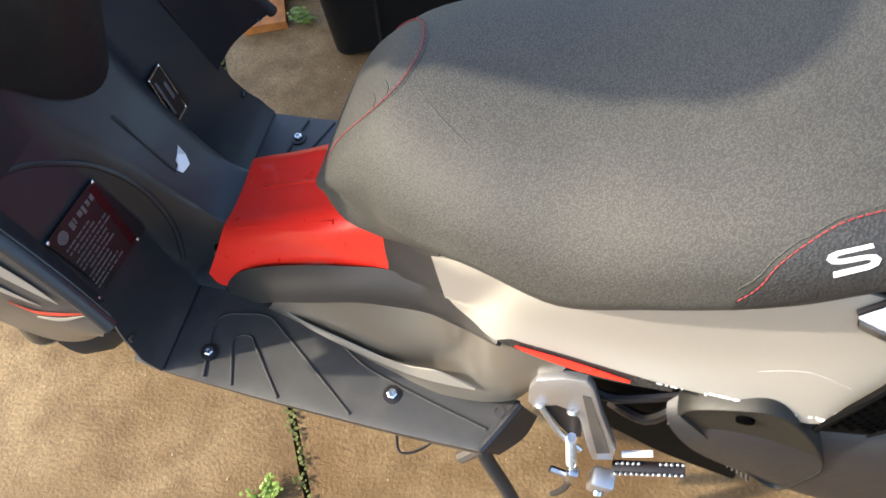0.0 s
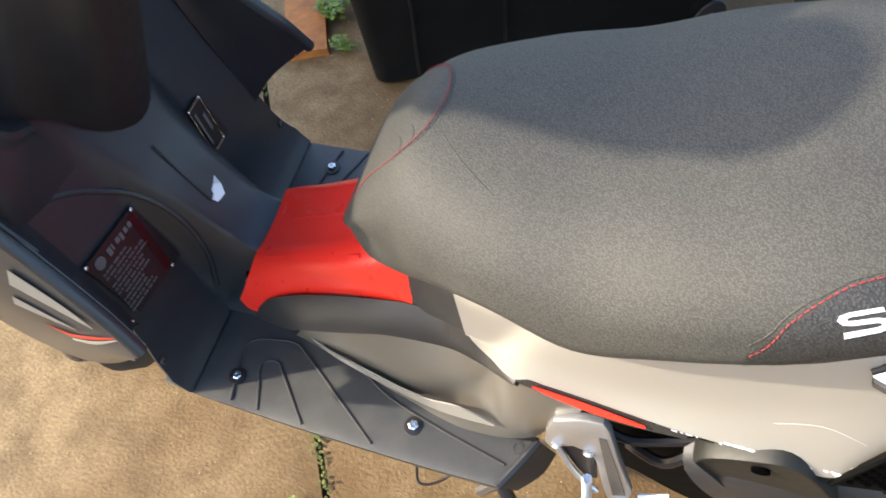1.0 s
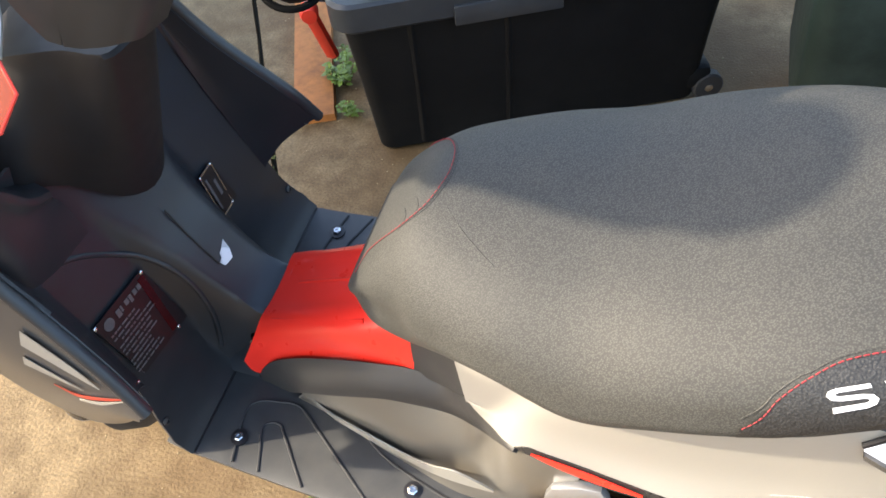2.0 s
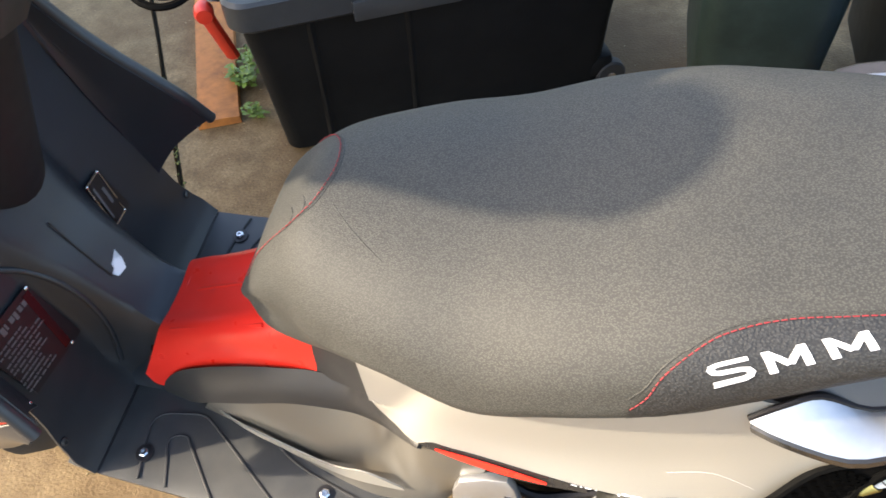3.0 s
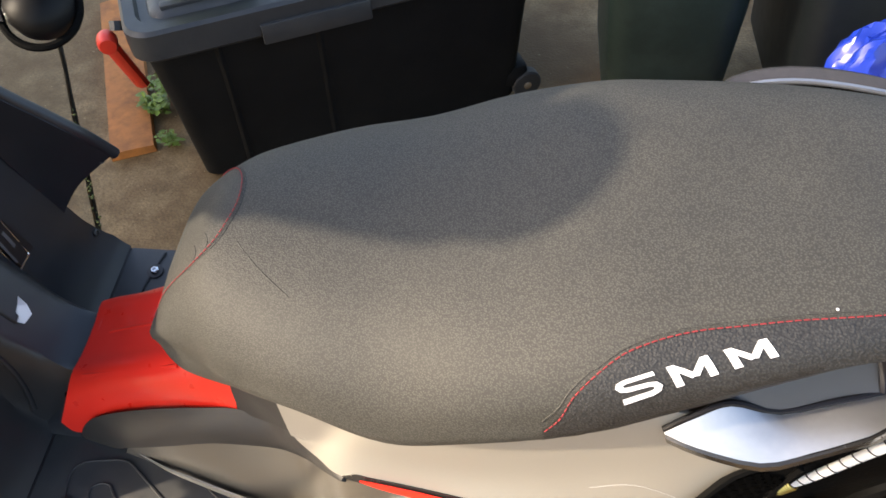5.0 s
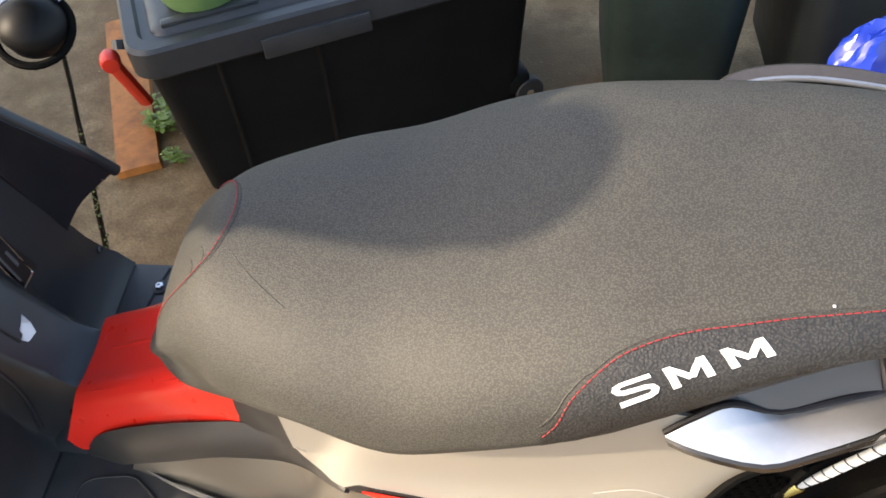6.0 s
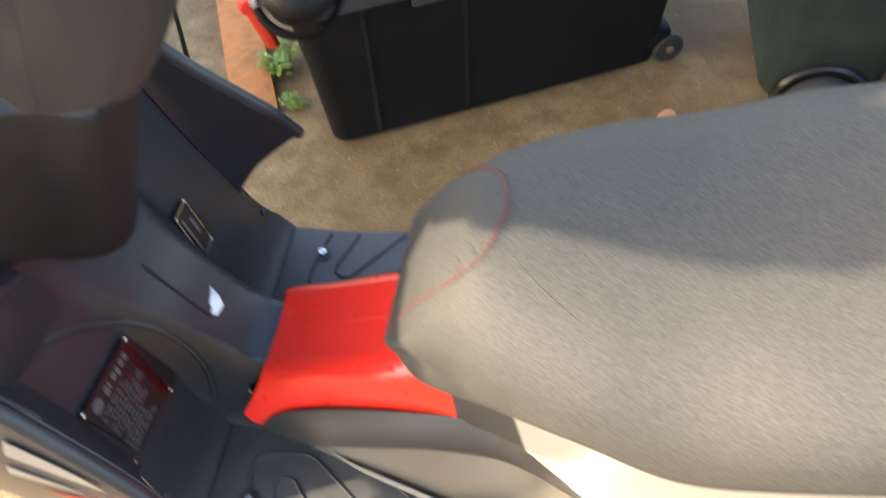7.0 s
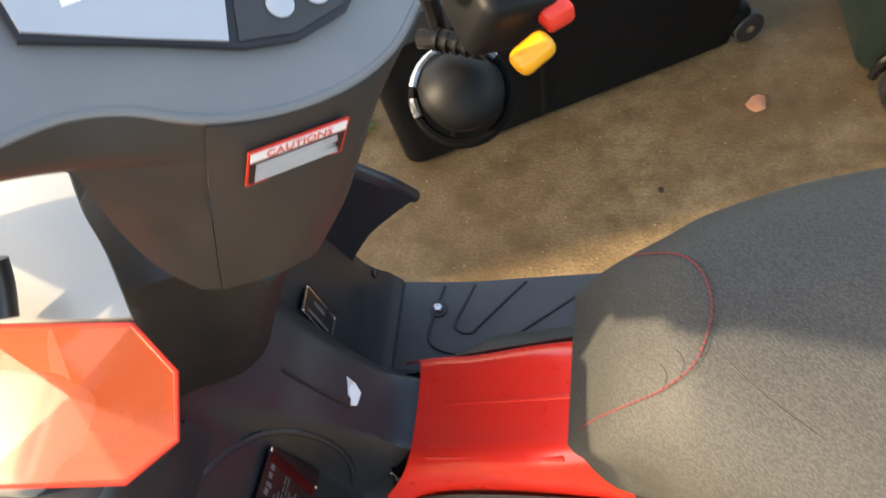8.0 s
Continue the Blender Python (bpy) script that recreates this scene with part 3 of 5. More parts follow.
bm.faces.new([bm.verts[(len(fine) - 1) * n + i] for i in range(n)])
bmesh.ops.recalc_face_normals(bm, faces=bm.faces[:])
seat = part("seat", bm, VINYL, scooter, "dark grey grained vinyl seat with red stitching")


# black box added inside the tunnel so its gaps show dark
box("tunnel_filler", (0.07, 0.128, 0.10), pose(0.020, 0, 0.350), SHADEBLACK, scooter, 0.01, 2)
for s in (-1, 1):
    sheet("tunnel_foot", [[(-0.060, s * 0.056, 0.346), (-0.058, s * 0.075, 0.332), (-0.056, s * 0.088, 0.3205)], [(-0.014, s * 0.060, 0.375), (-0.010, s * 0.076, 0.345), (-0.008, s * 0.087, 0.3205)]][::s], BLACK, scooter, 0.003)
for line, r in (([(0.060, 0.006, 0.4628), (0.10, 0.005, 0.4855), (0.18, 0.002, 0.5292), (0.262, 0.0, 0.5738)], 0.0042),
                ([(0.042, -0.053, 0.4560), (0.09, -0.0555, 0.4815), (0.14, -0.058, 0.5085), (0.20, -0.061, 0.5400)], 0.0036),
                ([(0.034, 0.046, 0.4530), (0.035, 0.0, 0.4495), (0.036, -0.044, 0.4530)], 0.0026)):
    rod("cover_ridge", line, r, RED, cover, 6)
# seat details: everything follows the seat's own sections
SEAT_X = [r[0][0] for r in fine]


def seat_section(x):
    """Left half of the seat's section at x, from the bottom edge to the middle."""
    i = max(0, min(len(SEAT_X) - 2, int(np.searchsorted(SEAT_X, x)) - 1))
    f = max(0.0, min(1.0, (x - SEAT_X[i]) / (SEAT_X[i + 1] - SEAT_X[i])))
    line = [np.array(a) * (1 - f) + np.array(b) * f for a, b in zip(fine[i], fine[i + 1])]
    return line[5:len(line) // 2 + 1]


def on_seat(x, y, lift=0.0):
    """Place over the plan point (x, y) on the seat's skin."""
    line = seat_section(x)
    ys, zs = [-p[1] for p in line], [p[2] for p in line]
    k = max(range(len(ys)), key=lambda q: ys[q])
    z = float(np.interp(-abs(y), [-v for v in ys[k:]], zs[k:]))
    dz = (float(np.interp(-abs(y) + 0.002, [-v for v in ys[k:]], zs[k:])) - z) / 0.002
    n = Vector((0, -dz if y < 0 else dz, 1)).normalized()
    return Vector((x, y, z)) + n * lift


def stitching(points, mat, r=0.00058, dash=0.0042, gap=0.0016, lift=0.0012):
    """A row of short threads along a plan curve on the seat."""
    bm = bmesh.new()
    line = [np.array(on_seat(x, y, lift)) for x, y in spline(points, 30)]
    run, lengths = 0.0, [0.0]
    for a, b in zip(line, line[1:]):
        run += float(np.linalg.norm(b - a))
        lengths.append(run)
    pick = lambda d: np.array([np.interp(d, lengths, [p[k] for p in line]) for k in range(3)])
    d = 0.0
    while d + dash < run:
        tube(bm, [pick(d), pick(d + dash * 0.5) + np.array((0, 0, 0.0003)), pick(d + dash)], r, 5, 1)
        d += dash + gap
    bmesh.ops.recalc_face_normals(bm, faces=bm.faces[:])
    return part("stitching", bm, mat, seat, "red thread")


SIDE_SEAM = [(0.6175, -0.1755), (0.629, -0.170), (0.637, -0.1605), (0.653, -0.147), (0.671, -0.1345), (0.695, -0.125), (0.721, -0.1185), (0.746, -0.115), (0.783, -0.1095), (0.840, -0.1022), (1.0, -0.078)]
NOSE_SEAM = [(0.2175, -0.0620), (0.229, -0.0585), (0.2545, -0.0555), (0.283, -0.0485), (0.304, -0.0335), (0.314, -0.010), (0.3175, 0.011), (0.314, 0.034), (0.306, 0.051), (0.294, 0.0635), (0.275, 0.074), (0.258, 0.084)]
stitching(SIDE_SEAM, THREAD)
stitching(NOSE_SEAM, THREAD)
for seam, off in ((SIDE_SEAM, 0.003), (NOSE_SEAM, -0.004)):
    rod("piping", [on_seat(x - (abs(off) if off > 0 else off) * (1 if x < 0.65 or off < 0 else 0.2), y + (off if off > 0 else 0), -0.0001) for x, y in spline(seam, 5)], 0.0008, VINYL, seat, 6, 1)

# darker side panel below the seam
rows = []
for x in np.linspace(0.616, 1.03, 46):
    seam_y = abs(lerp(x, [p[0] for p in SIDE_SEAM], [p[1] for p in SIDE_SEAM]))
    line = seat_section(x)
    k = max(range(len(line)), key=lambda q: -line[q][1])
    keep = list(line[:k + 1]) + [p for p in line[k + 1:] if -p[1] > seam_y]
    keep.append(np.array(on_seat(x, -seam_y)))
    dist = np.concatenate(([0], np.cumsum([np.linalg.norm(b - a) for a, b in zip(keep, keep[1:])])))
    row = []
    for q in np.linspace(0.0, 1.0, 11):
        p = np.array([np.interp(q * dist[-1], dist, [v[c] for v in keep]) for c in range(3)])
        row.append(p + np.array((0, -0.0011, 0.0009)))
    rows.append(row)
bm = bmesh.new()
grid_mesh(bm, rows, 0)
side_panel = part("side_panel", bm, VINYL_SIDE, seat, "black pebbled vinyl side panel")

# white letters sewn on the side panel
BASE_A, BASE_B, RISE = np.array((0.6739, -0.1615)), np.array((0.7745, -0.1305)), np.array((-0.0095, 0.0094))


def letter(strokes, s0, s1, width=0.2):
    bm = bmesh.new()
    for pts, closed in strokes:
        p = [np.array(q, float) for q in pts]
        left, right = [], []
        for i, q in enumerate(p):
            d = p[min(i + 1, len(p) - 1)] - p[max(i - 1, 0)]
            d = d / np.linalg.norm(d)
            n = np.array((-d[1], d[0])) * width / 2
            left.append(q + n)
            right.append(q - n)
        rows = []
        for a, b in zip(left, right):
            rows.append([on_seat(*(BASE_A + (BASE_B - BASE_A) * (s0 + (s1 - s0) * c[0]) + RISE * c[1]), 0.0022) for c in (a, (a + b) / 2, b)])
        v = [[bm.verts.new(c) for c in r] for r in rows]
        low = [[bm.verts.new(c - Vector((0, -0.0006, 0.0012))) for c in (r[0], r[2])] for r in rows]
        for i in range(len(v) - 1):
            for j in (0, 1):
                bm.faces.new((v[i][j], v[i][j + 1], v[i + 1][j + 1], v[i + 1][j]))
            bm.faces.new((v[i][0], v[i + 1][0], low[i + 1][0], low[i][0]))
            bm.faces.new((v[i][2], low[i][1], low[i + 1][1], v[i + 1][2]))
        for i in (0, -1):
            bm.faces.new((v[i][0], v[i][1], v[i][2], low[i][1], low[i][0]))
    bmesh.ops.recalc_face_normals(bm, faces=bm.faces[:])
    return part("letter", bm, WHITE, side_panel, "white sewn letter")


S_PATH = [([(1.0, 0.9), (0.7, 0.9), (0.25, 0.9), (0.1, 0.84), (0.05, 0.72), (0.1, 0.58), (0.25, 0.52), (0.5, 0.5), (0.75, 0.48), (0.9, 0.42), (0.95, 0.28), (0.9, 0.16), (0.75, 0.1), (0.3, 0.1), (0.0, 0.1)], False)]
M_PATH = [([(0.1, 0.0), (0.1, 0.5), (0.1, 1.0)], False), ([(0.9, 0.0), (0.9, 0.5), (0.9, 1.0)], False), ([(0.1, 0.95), (0.3, 0.6), (0.5, 0.22)], False), ([(0.9, 0.95), (0.7, 0.6), (0.5, 0.22)], False)]
letter(S_PATH, 0.0, 0.26, 0.2)
letter(M_PATH, 0.345, 0.62, 0.19)
letter(M_PATH, 0.72, 1.0, 0.19)
for line in (((0.330, -0.034), (0.355, -0.058), (0.39, -0.084)), ((0.292, -0.021), (0.298, -0.032), (0.293, -0.046)), ((0.281, -0.030), (0.286, -0.040), (0.281, -0.053))):
    rod("crease", [on_seat(x, y, -0.0002) for x, y in line], 0.0008, VINYL, seat, 6)
for x, y in ((0.8107, -0.1004),):
    turning("lint_speck", [(0.0012, 0.0), (0.0009, 0.0006)], Matrix.Translation(on_seat(x, y, 0.0005)), WHITE, seat, 6)

# ---- badges, plates and stickers on the leg shield ----
def on_shield(y, z, lift=0.0):
    """Place on the inner shield, and lifted off it."""
    pts = [shield_point(y, v) for v in range(len(SHIELD_SIDE))]
    x = float(np.interp(z, [p[2] for p in pts], [p[0] for p in pts]))
    return Vector((x + lift, y, z))


def shield_plate(name, corners, mat, label, thick=0.0015, lift=0.005):
    bm = bmesh.new()
    p = [on_shield(y, z, lift) for y, z in corners]
    n = (p[1] - p[0]).cross(p[3] - p[0]).normalized()
    if n.x < 0:
        n = -n
    a, b = [bm.verts.new(q) for q in p], [bm.verts.new(q + n * thick) for q in p]
    bm.faces.new(a)
    bm.faces.new(b)
    for i in range(4):
        j = (i + 1) % 4
        bm.faces.new((a[i], a[j], b[j], b[i]))
    bmesh.ops.recalc_face_normals(bm, faces=bm.faces[:])
    ob = part(name, bm, mat, shield, label, smooth=False)
    org, ex, ey = p[0] + n * thick, p[1] - p[0], p[3] - p[0]
    return ob, axes(org, ex, ey), ex.length, ey.length, n


plate, pm, pw, ph, pn = shield_plate("warning_plate", [(-0.175, 0.583), (-0.078, 0.568), (-0.078, 0.456), (-0.175, 0.472)], PLATE, "black warning plate with grey print, riveted")
if (pm.to_3x3() @ Vector((0, 0, 1))).dot(pn) < 0:
    pm = pm @ Matrix.Scale(-1, 4, (0, 0, 1))


def mark(u, v, w, h, mat, parent, m, W, H, depth=0.0005):
    bm = bmesh.new()
    prism(bm, [(u * W, v * H), ((u + w) * W, v * H), ((u + w) * W, (v + h) * H), (u * W, (v + h) * H)], m, depth)
    return part("print", bm, mat, parent, smooth=False)


turning("emblem", [(0.0085, 0.0), (0.0085, 0.0006), (0.006, 0.0006), (0.006, 0.0004)], pm @ Matrix.Translation((pw * 0.2, ph * 0.13, 0)), INK, plate, 20, "round grey emblem")
for k, (w, h) in enumerate(((0.07, 0.1), (0.03, 0.08), (0.07, 0.07), (0.05, 0.1), (0.06, 0.07), (0.06, 0.07))):
    mark(0.36 + k * 0.088, 0.085, w, h, INK, plate, pm, pw, ph)
rnd = random.Random(4)
for k in range(11):
    u = 0.12 + (0.10 if k in (2, 6) else 0)
    end = rnd.uniform(0.55, 0.80)
    while u < end:
        w = rnd.uniform(0.03, 0.13)
        mark(u, 0.26 + k * 0.062, w, 0.022, INK, plate, pm, pw, ph)
        u += w + rnd.uniform(0.012, 0.03)
# dark red strip paints the tunnel cover's reflection along the plate's edge
mark(0.86, 0.05, 0.12, 0.9, REDREFLECT, plate, pm, pw, ph)
for u, v in ((0.02, 0.02), (0.98, 0.02), (0.98, 0.98), (0.02, 0.98)):
    turning("rivet", [(0.0032, 0.0), (0.0030, 0.0012), (0.0015, 0.0022)], pm @ Matrix.Translation((pw * u, ph * v, 0)), STEEL, plate, 12)
vin, vm, vw, vh, vn = shield_plate("frame_plate", [(0.0730, 0.5665), (0.1065, 0.562), (0.1085, 0.485), (0.0750, 0.4895)], PLATE, "small black frame plate with four rivets")
if (vm.to_3x3() @ Vector((0, 0, 1))).dot(vn) < 0:
    vm = vm @ Matrix.Scale(-1, 4, (0, 0, 1))
for b in ((0.0, 0.0, 1.0, 0.035), (0.0, 0.965, 1.0, 0.035), (0.0, 0.0, 0.06, 1.0), (0.94, 0.0, 0.06, 1.0)):
    mark(*b, STEEL, vin, vm, vw, vh)
mark(0.2, 0.15, 0.12, 0.7, INK, vin, vm, vw, vh)
mark(0.6, 0.3, 0.16, 0.35, INK, vin, vm, vw, vh)
for u, v in ((0.06, 0.03), (0.94, 0.03), (0.94, 0.97), (0.06, 0.97)):
    turning("rivet", [(0.0026, 0.0), (0.0024, 0.001), (0.001, 0.0018)], vm @ Matrix.Translation((vw * u, vh * v, 0)), STEEL, vin, 10)
bm = bmesh.new()
torn = [on_shield(y, z, 0.0012) for y, z in ((0.0155, 0.521), (0.012, 0.508), (0.004, 0.498), (-0.006, 0.4995), (-0.012, 0.501), (-0.0145, 0.5095), (-0.007, 0.5105), (-0.004, 0.5155), (0.004, 0.517))]
bm.faces.new([bm.verts.new(p) for p in torn])
bmesh.ops.solidify(bm, geom=bm.faces[:], thickness=0.0006)
part("torn_sticker", bm, WHITE, shield, "torn white sticker remnant", smooth=False)
GLOVE = [(-0.190, 0.640), (-0.178, 0.672), (-0.152, 0.674), (-0.120, 0.652), (-0.088, 0.613), (-0.0655, 0.580), (-0.056, 0.545), (-0.055, 0.500), (-0.060, 0.44), (-0.072, 0.365)]
rod("glove_box_rim", [on_shield(y, z, -0.0015) for y, z in GLOVE], 0.0042, BLACK, shield, 10, 5)
for s in (-1, 1):
    turning("shield_screw", [(0.006, 0.0), (0.006, 0.002), (0.003, 0.003), (0.0025, 0.001)], axes(on_shield(s * 0.204, 0.381, 0.001), (0, 1, 0), (-0.3, 0, 1)), MATTE, shield, 12)

# ---- side cover trim ----
def on_cover(u, v, lift=0.002):
    """Place on the left rear side cover: u along it, v down from the seat."""
    u += 1
    i = max(0, min(len(COVER_TOP) - 2, int(u)))
    f = u - i
    pts = [np.array(line[i]) * (1 - f) + np.array(line[i + 1]) * f for line in (COVER_TOP, COVER_MID, COVER_LOW)]
    p = pts[0] * (1 - 2 * v) + pts[1] * 2 * v if v < 0.5 else pts[1] * (2 - 2 * v) + pts[2] * (2 * v - 1)
    return Vector((p[0], -p[1] - lift * 0.8, p[2] + lift * 0.6))


def blade(name, top, bottom, mat, parent, label=""):
    return sheet(name, [top, bottom], mat, parent, 0.002, label, 4, 2)


sc_left = [o for o in scooter.children if o.name.startswith("rear_side_cover")][0]
blade("stripe_surround", [on_cover(0.95, 0.985, 0.004), on_cover(1.2, 0.87, 0.004), on_cover(1.5, 0.90, 0.004), on_cover(2.2, 0.95, 0.004), on_cover(3.3, 1.0, 0.004)], [on_cover(0.95, 1.0, 0.004), on_cover(1.25, 1.06, 0.004), on_cover(1.7, 1.14, 0.004), on_cover(2.4, 1.20, 0.004), on_cover(3.3, 1.07, 0.004)], GLOSSBLACK, sc_left, "black trim")
blade("red_stripe", [on_cover(1.27, 0.96, 0.008), on_cover(1.6, 0.97, 0.008), on_cover(2.2, 1.0, 0.008), on_cover(2.8, 1.05, 0.008)], [on_cover(1.27, 0.975, 0.008), on_cover(1.6, 1.07, 0.008), on_cover(2.2, 1.13, 0.008), on_cover(2.8, 1.075, 0.008)], RED, sc_left, "red stripe")
for u, w in ((3.10, 0.07), (3.21, 0.03), (3.27, 0.08), (3.40, 0.02)):
    rod("worn_mark", [on_cover(u, 0.995, 0.006), on_cover(u + w, 1.0, 0.006)], 0.0006, WHITE, sc_left, 5)
rod("scratch", [on_cover(4.1, 0.62, 0.0055), on_cover(4.5, 0.60, 0.0065), on_cover(4.95, 0.72, 0.0055)], 0.00013, WHITE, sc_left, 5)
rnd = random.Random(9)
for k in range(26):
    u = 4.98 - 1.3 * rnd.random() ** 1.5
    p = on_cover(u, rnd.uniform(0.982, 1.003), 0.0055)
    w = rnd.uniform(0.001, 0.0055)
    bm = bmesh.new()
    prism(bm, [(-w, -0.0006), (-w * 0.3, -0.0014), (w * 0.6, -0.0010), (w, 0.0004), (w * 0.4, 0.0012), (-w * 0.5, 0.0009)], axes(p, (1, 0, 0), (0, -0.6, -0.8)), 0.0008)
    part("paint_chip", bm, WHITE, sc_left, smooth=False)
for a, b, r in (((4.97, 1.0), (5.03, 0.93), 0.003), ((5.03, 0.93), (5.2, 0.85), 0.002)):
    rod("chipped_corner", [on_cover(*a, 0.001), on_cover(*b, 0.003)], r, WHITE, sc_left, 6)
# fold line of the cover, near its tip
rod("cover_crease", [(x - 0.001, -y - 0.0008, z + 0.0012) for x, y, z in COVER_FOLD[:4]], 0.0022, SILVER, sc_left, 6, taper=0.0008)
bm = bmesh.new()
grid_mesh(bm, smooth_rows([[(0.084, -0.107, 0.348), (0.14, -0.129, 0.352), (0.20, -0.146, 0.362), (0.26, -0.161, 0.372), (0.31, -0.176, 0.40), (0.35, -0.182, 0.415), (0.389, -0.185, 0.428)],
                           [(0.084, -0.108, 0.358), (0.14, -0.130, 0.373), (0.20, -0.1465, 0.387), (0.26, -0.1615, 0.398), (0.305, -0.175, 0.428), (0.345, -0.180, 0.448), (0.389, -0.184, 0.431)]], 5, 3), 0.002)
part("silver_flash", bm, SILVER, scooter, "silver edge flash on the side cover")

# grille and trim behind the side cover
grille = sheet("rear_grille_frame", [[(0.728, -0.181, 0.545), (0.748, -0.172, 0.605), (0.782, -0.150, 0.655), (0.825, -0.138, 0.672)],
                                     [(0.772, -0.176, 0.548), (0.802, -0.166, 0.585), (0.822, -0.148, 0.632), (0.835, -0.140, 0.665)]], SHADEBLACK, scooter, 0.006, "black rear grille with mesh holes")
bm = bmesh.new()
GA = [(0.728, -0.181, 0.545), (0.748, -0.172, 0.605), (0.782, -0.150, 0.655), (0.825, -0.138, 0.672)]
GB = [(0.772, -0.176, 0.548), (0.802, -0.166, 0.585), (0.822, -0.148, 0.632), (0.835, -0.140, 0.665)]
for i in range(13):
    for j in range(5):
        u, v = 0.25 + i * 0.172 + (0.086 if j % 2 else 0), 0.16 + j * 0.165
        k = min(2, int(u))
        a = np.array(GA[k]) * (1 - u + k) + np.array(GA[k + 1]) * (u - k)
        b = np.array(GB[k]) * (1 - u + k) + np.array(GB[k + 1]) * (u - k)
        m = axes(Vector(a * (1 - v) + b * v) + Vector((0, -0.0085, 0.004)), (0.45, 0.26, 0.75), (0.85, 0.0, -0.3))
        prism(bm, [(-0.0034, 0), (-0.0016, -0.0028), (0.0016, -0.0028), (0.0034, 0), (0.0016, 0.0028), (-0.0016, 0.0028)], m, 0.0006)
part("grille_mesh", bm, HOLE, grille, "dark perforated mesh", smooth=False)
for line in (GA, GB):
    rod("grille_rim", [Vector(p) + Vector((0, -0.006, 0.003)) for p in line], 0.0035, SHADEBLACK, grille, 6)
# thin black sheet draws the dark notch between seat and rail
sheet("notch_sheet", [[(0.724, -0.125, 0.730), (0.737, -0.124, 0.742), (0.7505, -0.122, 0.754)], [(0.729, -0.128, 0.698), (0.743, -0.127, 0.714), (0.7565, -0.125, 0.730)]], PLATE, scooter, 0.004, "thin black sheet in the notch under the seat")
rod("panel_gap", [(0.866, -0.094, 0.786), (0.872, -0.101, 0.770), (0.877, -0.106, 0.752)], 0.004, PLATE, scooter, 8)


# grab rails
def rail(s, inner, outer, z_drop, mat, round_by=0.0008):
    bm = bmesh.new()
    i, o = spline(inner, 3), spline(outer, 3)
    rows = [[(p[0], s * p[1], p[2]) for p in i], [(0.5 * (a[0] + b[0]), s * 0.5 * (a[1] + b[1]), 0.5 * (a[2] + b[2]) + round_by) for a, b in zip(i, o)], [(p[0], s * p[1], p[2]) for p in o]]
    grid_mesh(bm, rows if s < 0 else rows[::-1], 0)
    r = part("grab_rail", bm, mat, scooter, "brushed metal pillion grab rail")
    bm = bmesh.new()
    low = [[(p[0] + 0.001, s * (p[1] + d), p[2] - 0.003) for p in line] for line, d in ((i, -0.002), (o, 0.0025))]
    bot = [[(p[0] + 0.004, s * (p[1] + 0.001), p[2] - z_drop) for p in line] for line in (i, o)]
    grid_mesh(bm, [low[0], low[1], bot[1], bot[0], low[0]], 0)
    part("rail_underside", bm, GLOSSBLACK, r, "dark underside")
    # black line on the left rail, painted highlight on the right one
    rod("rail_edge", [(p[0], s * (p[1] - 0.002), p[2] - 0.0005) for p in inner], 0.003, PLATE if s < 0 else ALU, r, 8)
    return r


rail(-1, [(0.714, 0.146, 0.716), (0.737, 0.138, 0.735), (0.762, 0.130, 0.746), (0.801, 0.129, 0.737), (0.847, 0.118, 0.747), (0.898, 0.103, 0.752), (1.0, 0.085, 0.775), (1.12, 0.05, 0.79)],
     [(0.715, 0.148, 0.715), (0.741, 0.158, 0.718), (0.788, 0.166, 0.722), (0.823, 0.159, 0.738), (0.862, 0.146, 0.752), (0.889, 0.135, 0.760), (1.02, 0.105, 0.77), (1.14, 0.06, 0.785)], 0.016, ALU)
# plain tail panel between seat and rail
sheet("tail_panel", [[(0.752, -0.108, 0.752), (0.79, -0.100, 0.768), (0.86, -0.085, 0.785), (1.0, -0.06, 0.80)],
                     [(0.752, -0.127, 0.730), (0.79, -0.124, 0.740), (0.86, -0.106, 0.752), (1.0, -0.08, 0.77)],
                     [(0.752, -0.136, 0.70), (0.79, -0.135, 0.71), (0.86, -0.118, 0.73), (1.0, -0.09, 0.75)]], TAIL, scooter, 0.003)
rail(1, [(0.73, 0.172, 0.752), (0.775, 0.196, 0.768), (0.827, 0.202, 0.776), (0.892, 0.194, 0.778), (0.953, 0.178, 0.774), (1.12, 0.10, 0.77)],
     [(0.73, 0.174, 0.750), (0.77, 0.213, 0.764), (0.827, 0.224, 0.772), (0.895, 0.216, 0.774), (0.957, 0.196, 0.770), (1.13, 0.12, 0.765)], 0.014, SHADERAIL, 0.007)

# hose with brass spring, dark frame and rear wheel behind the grille
hose = [(0.826, -0.138, 0.575), (0.833, -0.14, 0.595), (0.852, -0.141, 0.636), (0.873, -0.141, 0.693), (0.898, -0.14, 0.752)]
rod("braided_hose", hose, 0.0044, WHITE, scooter, 10, 6, "white braided hose with black tracer")
bm = bmesh.new()
fine_hose = spline(hose, 4)
for a, b in list(zip(fine_hose, fine_hose[1:]))[3:]:
    d = Vector(b - a).normalized()
    e = d.cross(Vector((0, 0, 1))).normalized()
    f = d.cross(e)
    tube(bm, [Vector(a) + (e * math.cos(t) + f * math.sin(t)) * 0.0046 + d * 0.003 * math.cos(t) for t in np.linspace(0, 2 * math.pi, 13)], 0.0007, 5, 1)
bmesh.ops.recalc_face_normals(bm, faces=bm.faces[:])
part("tracer", bm, PLATE, scooter, "black tracer thread")
bm = bmesh.new()
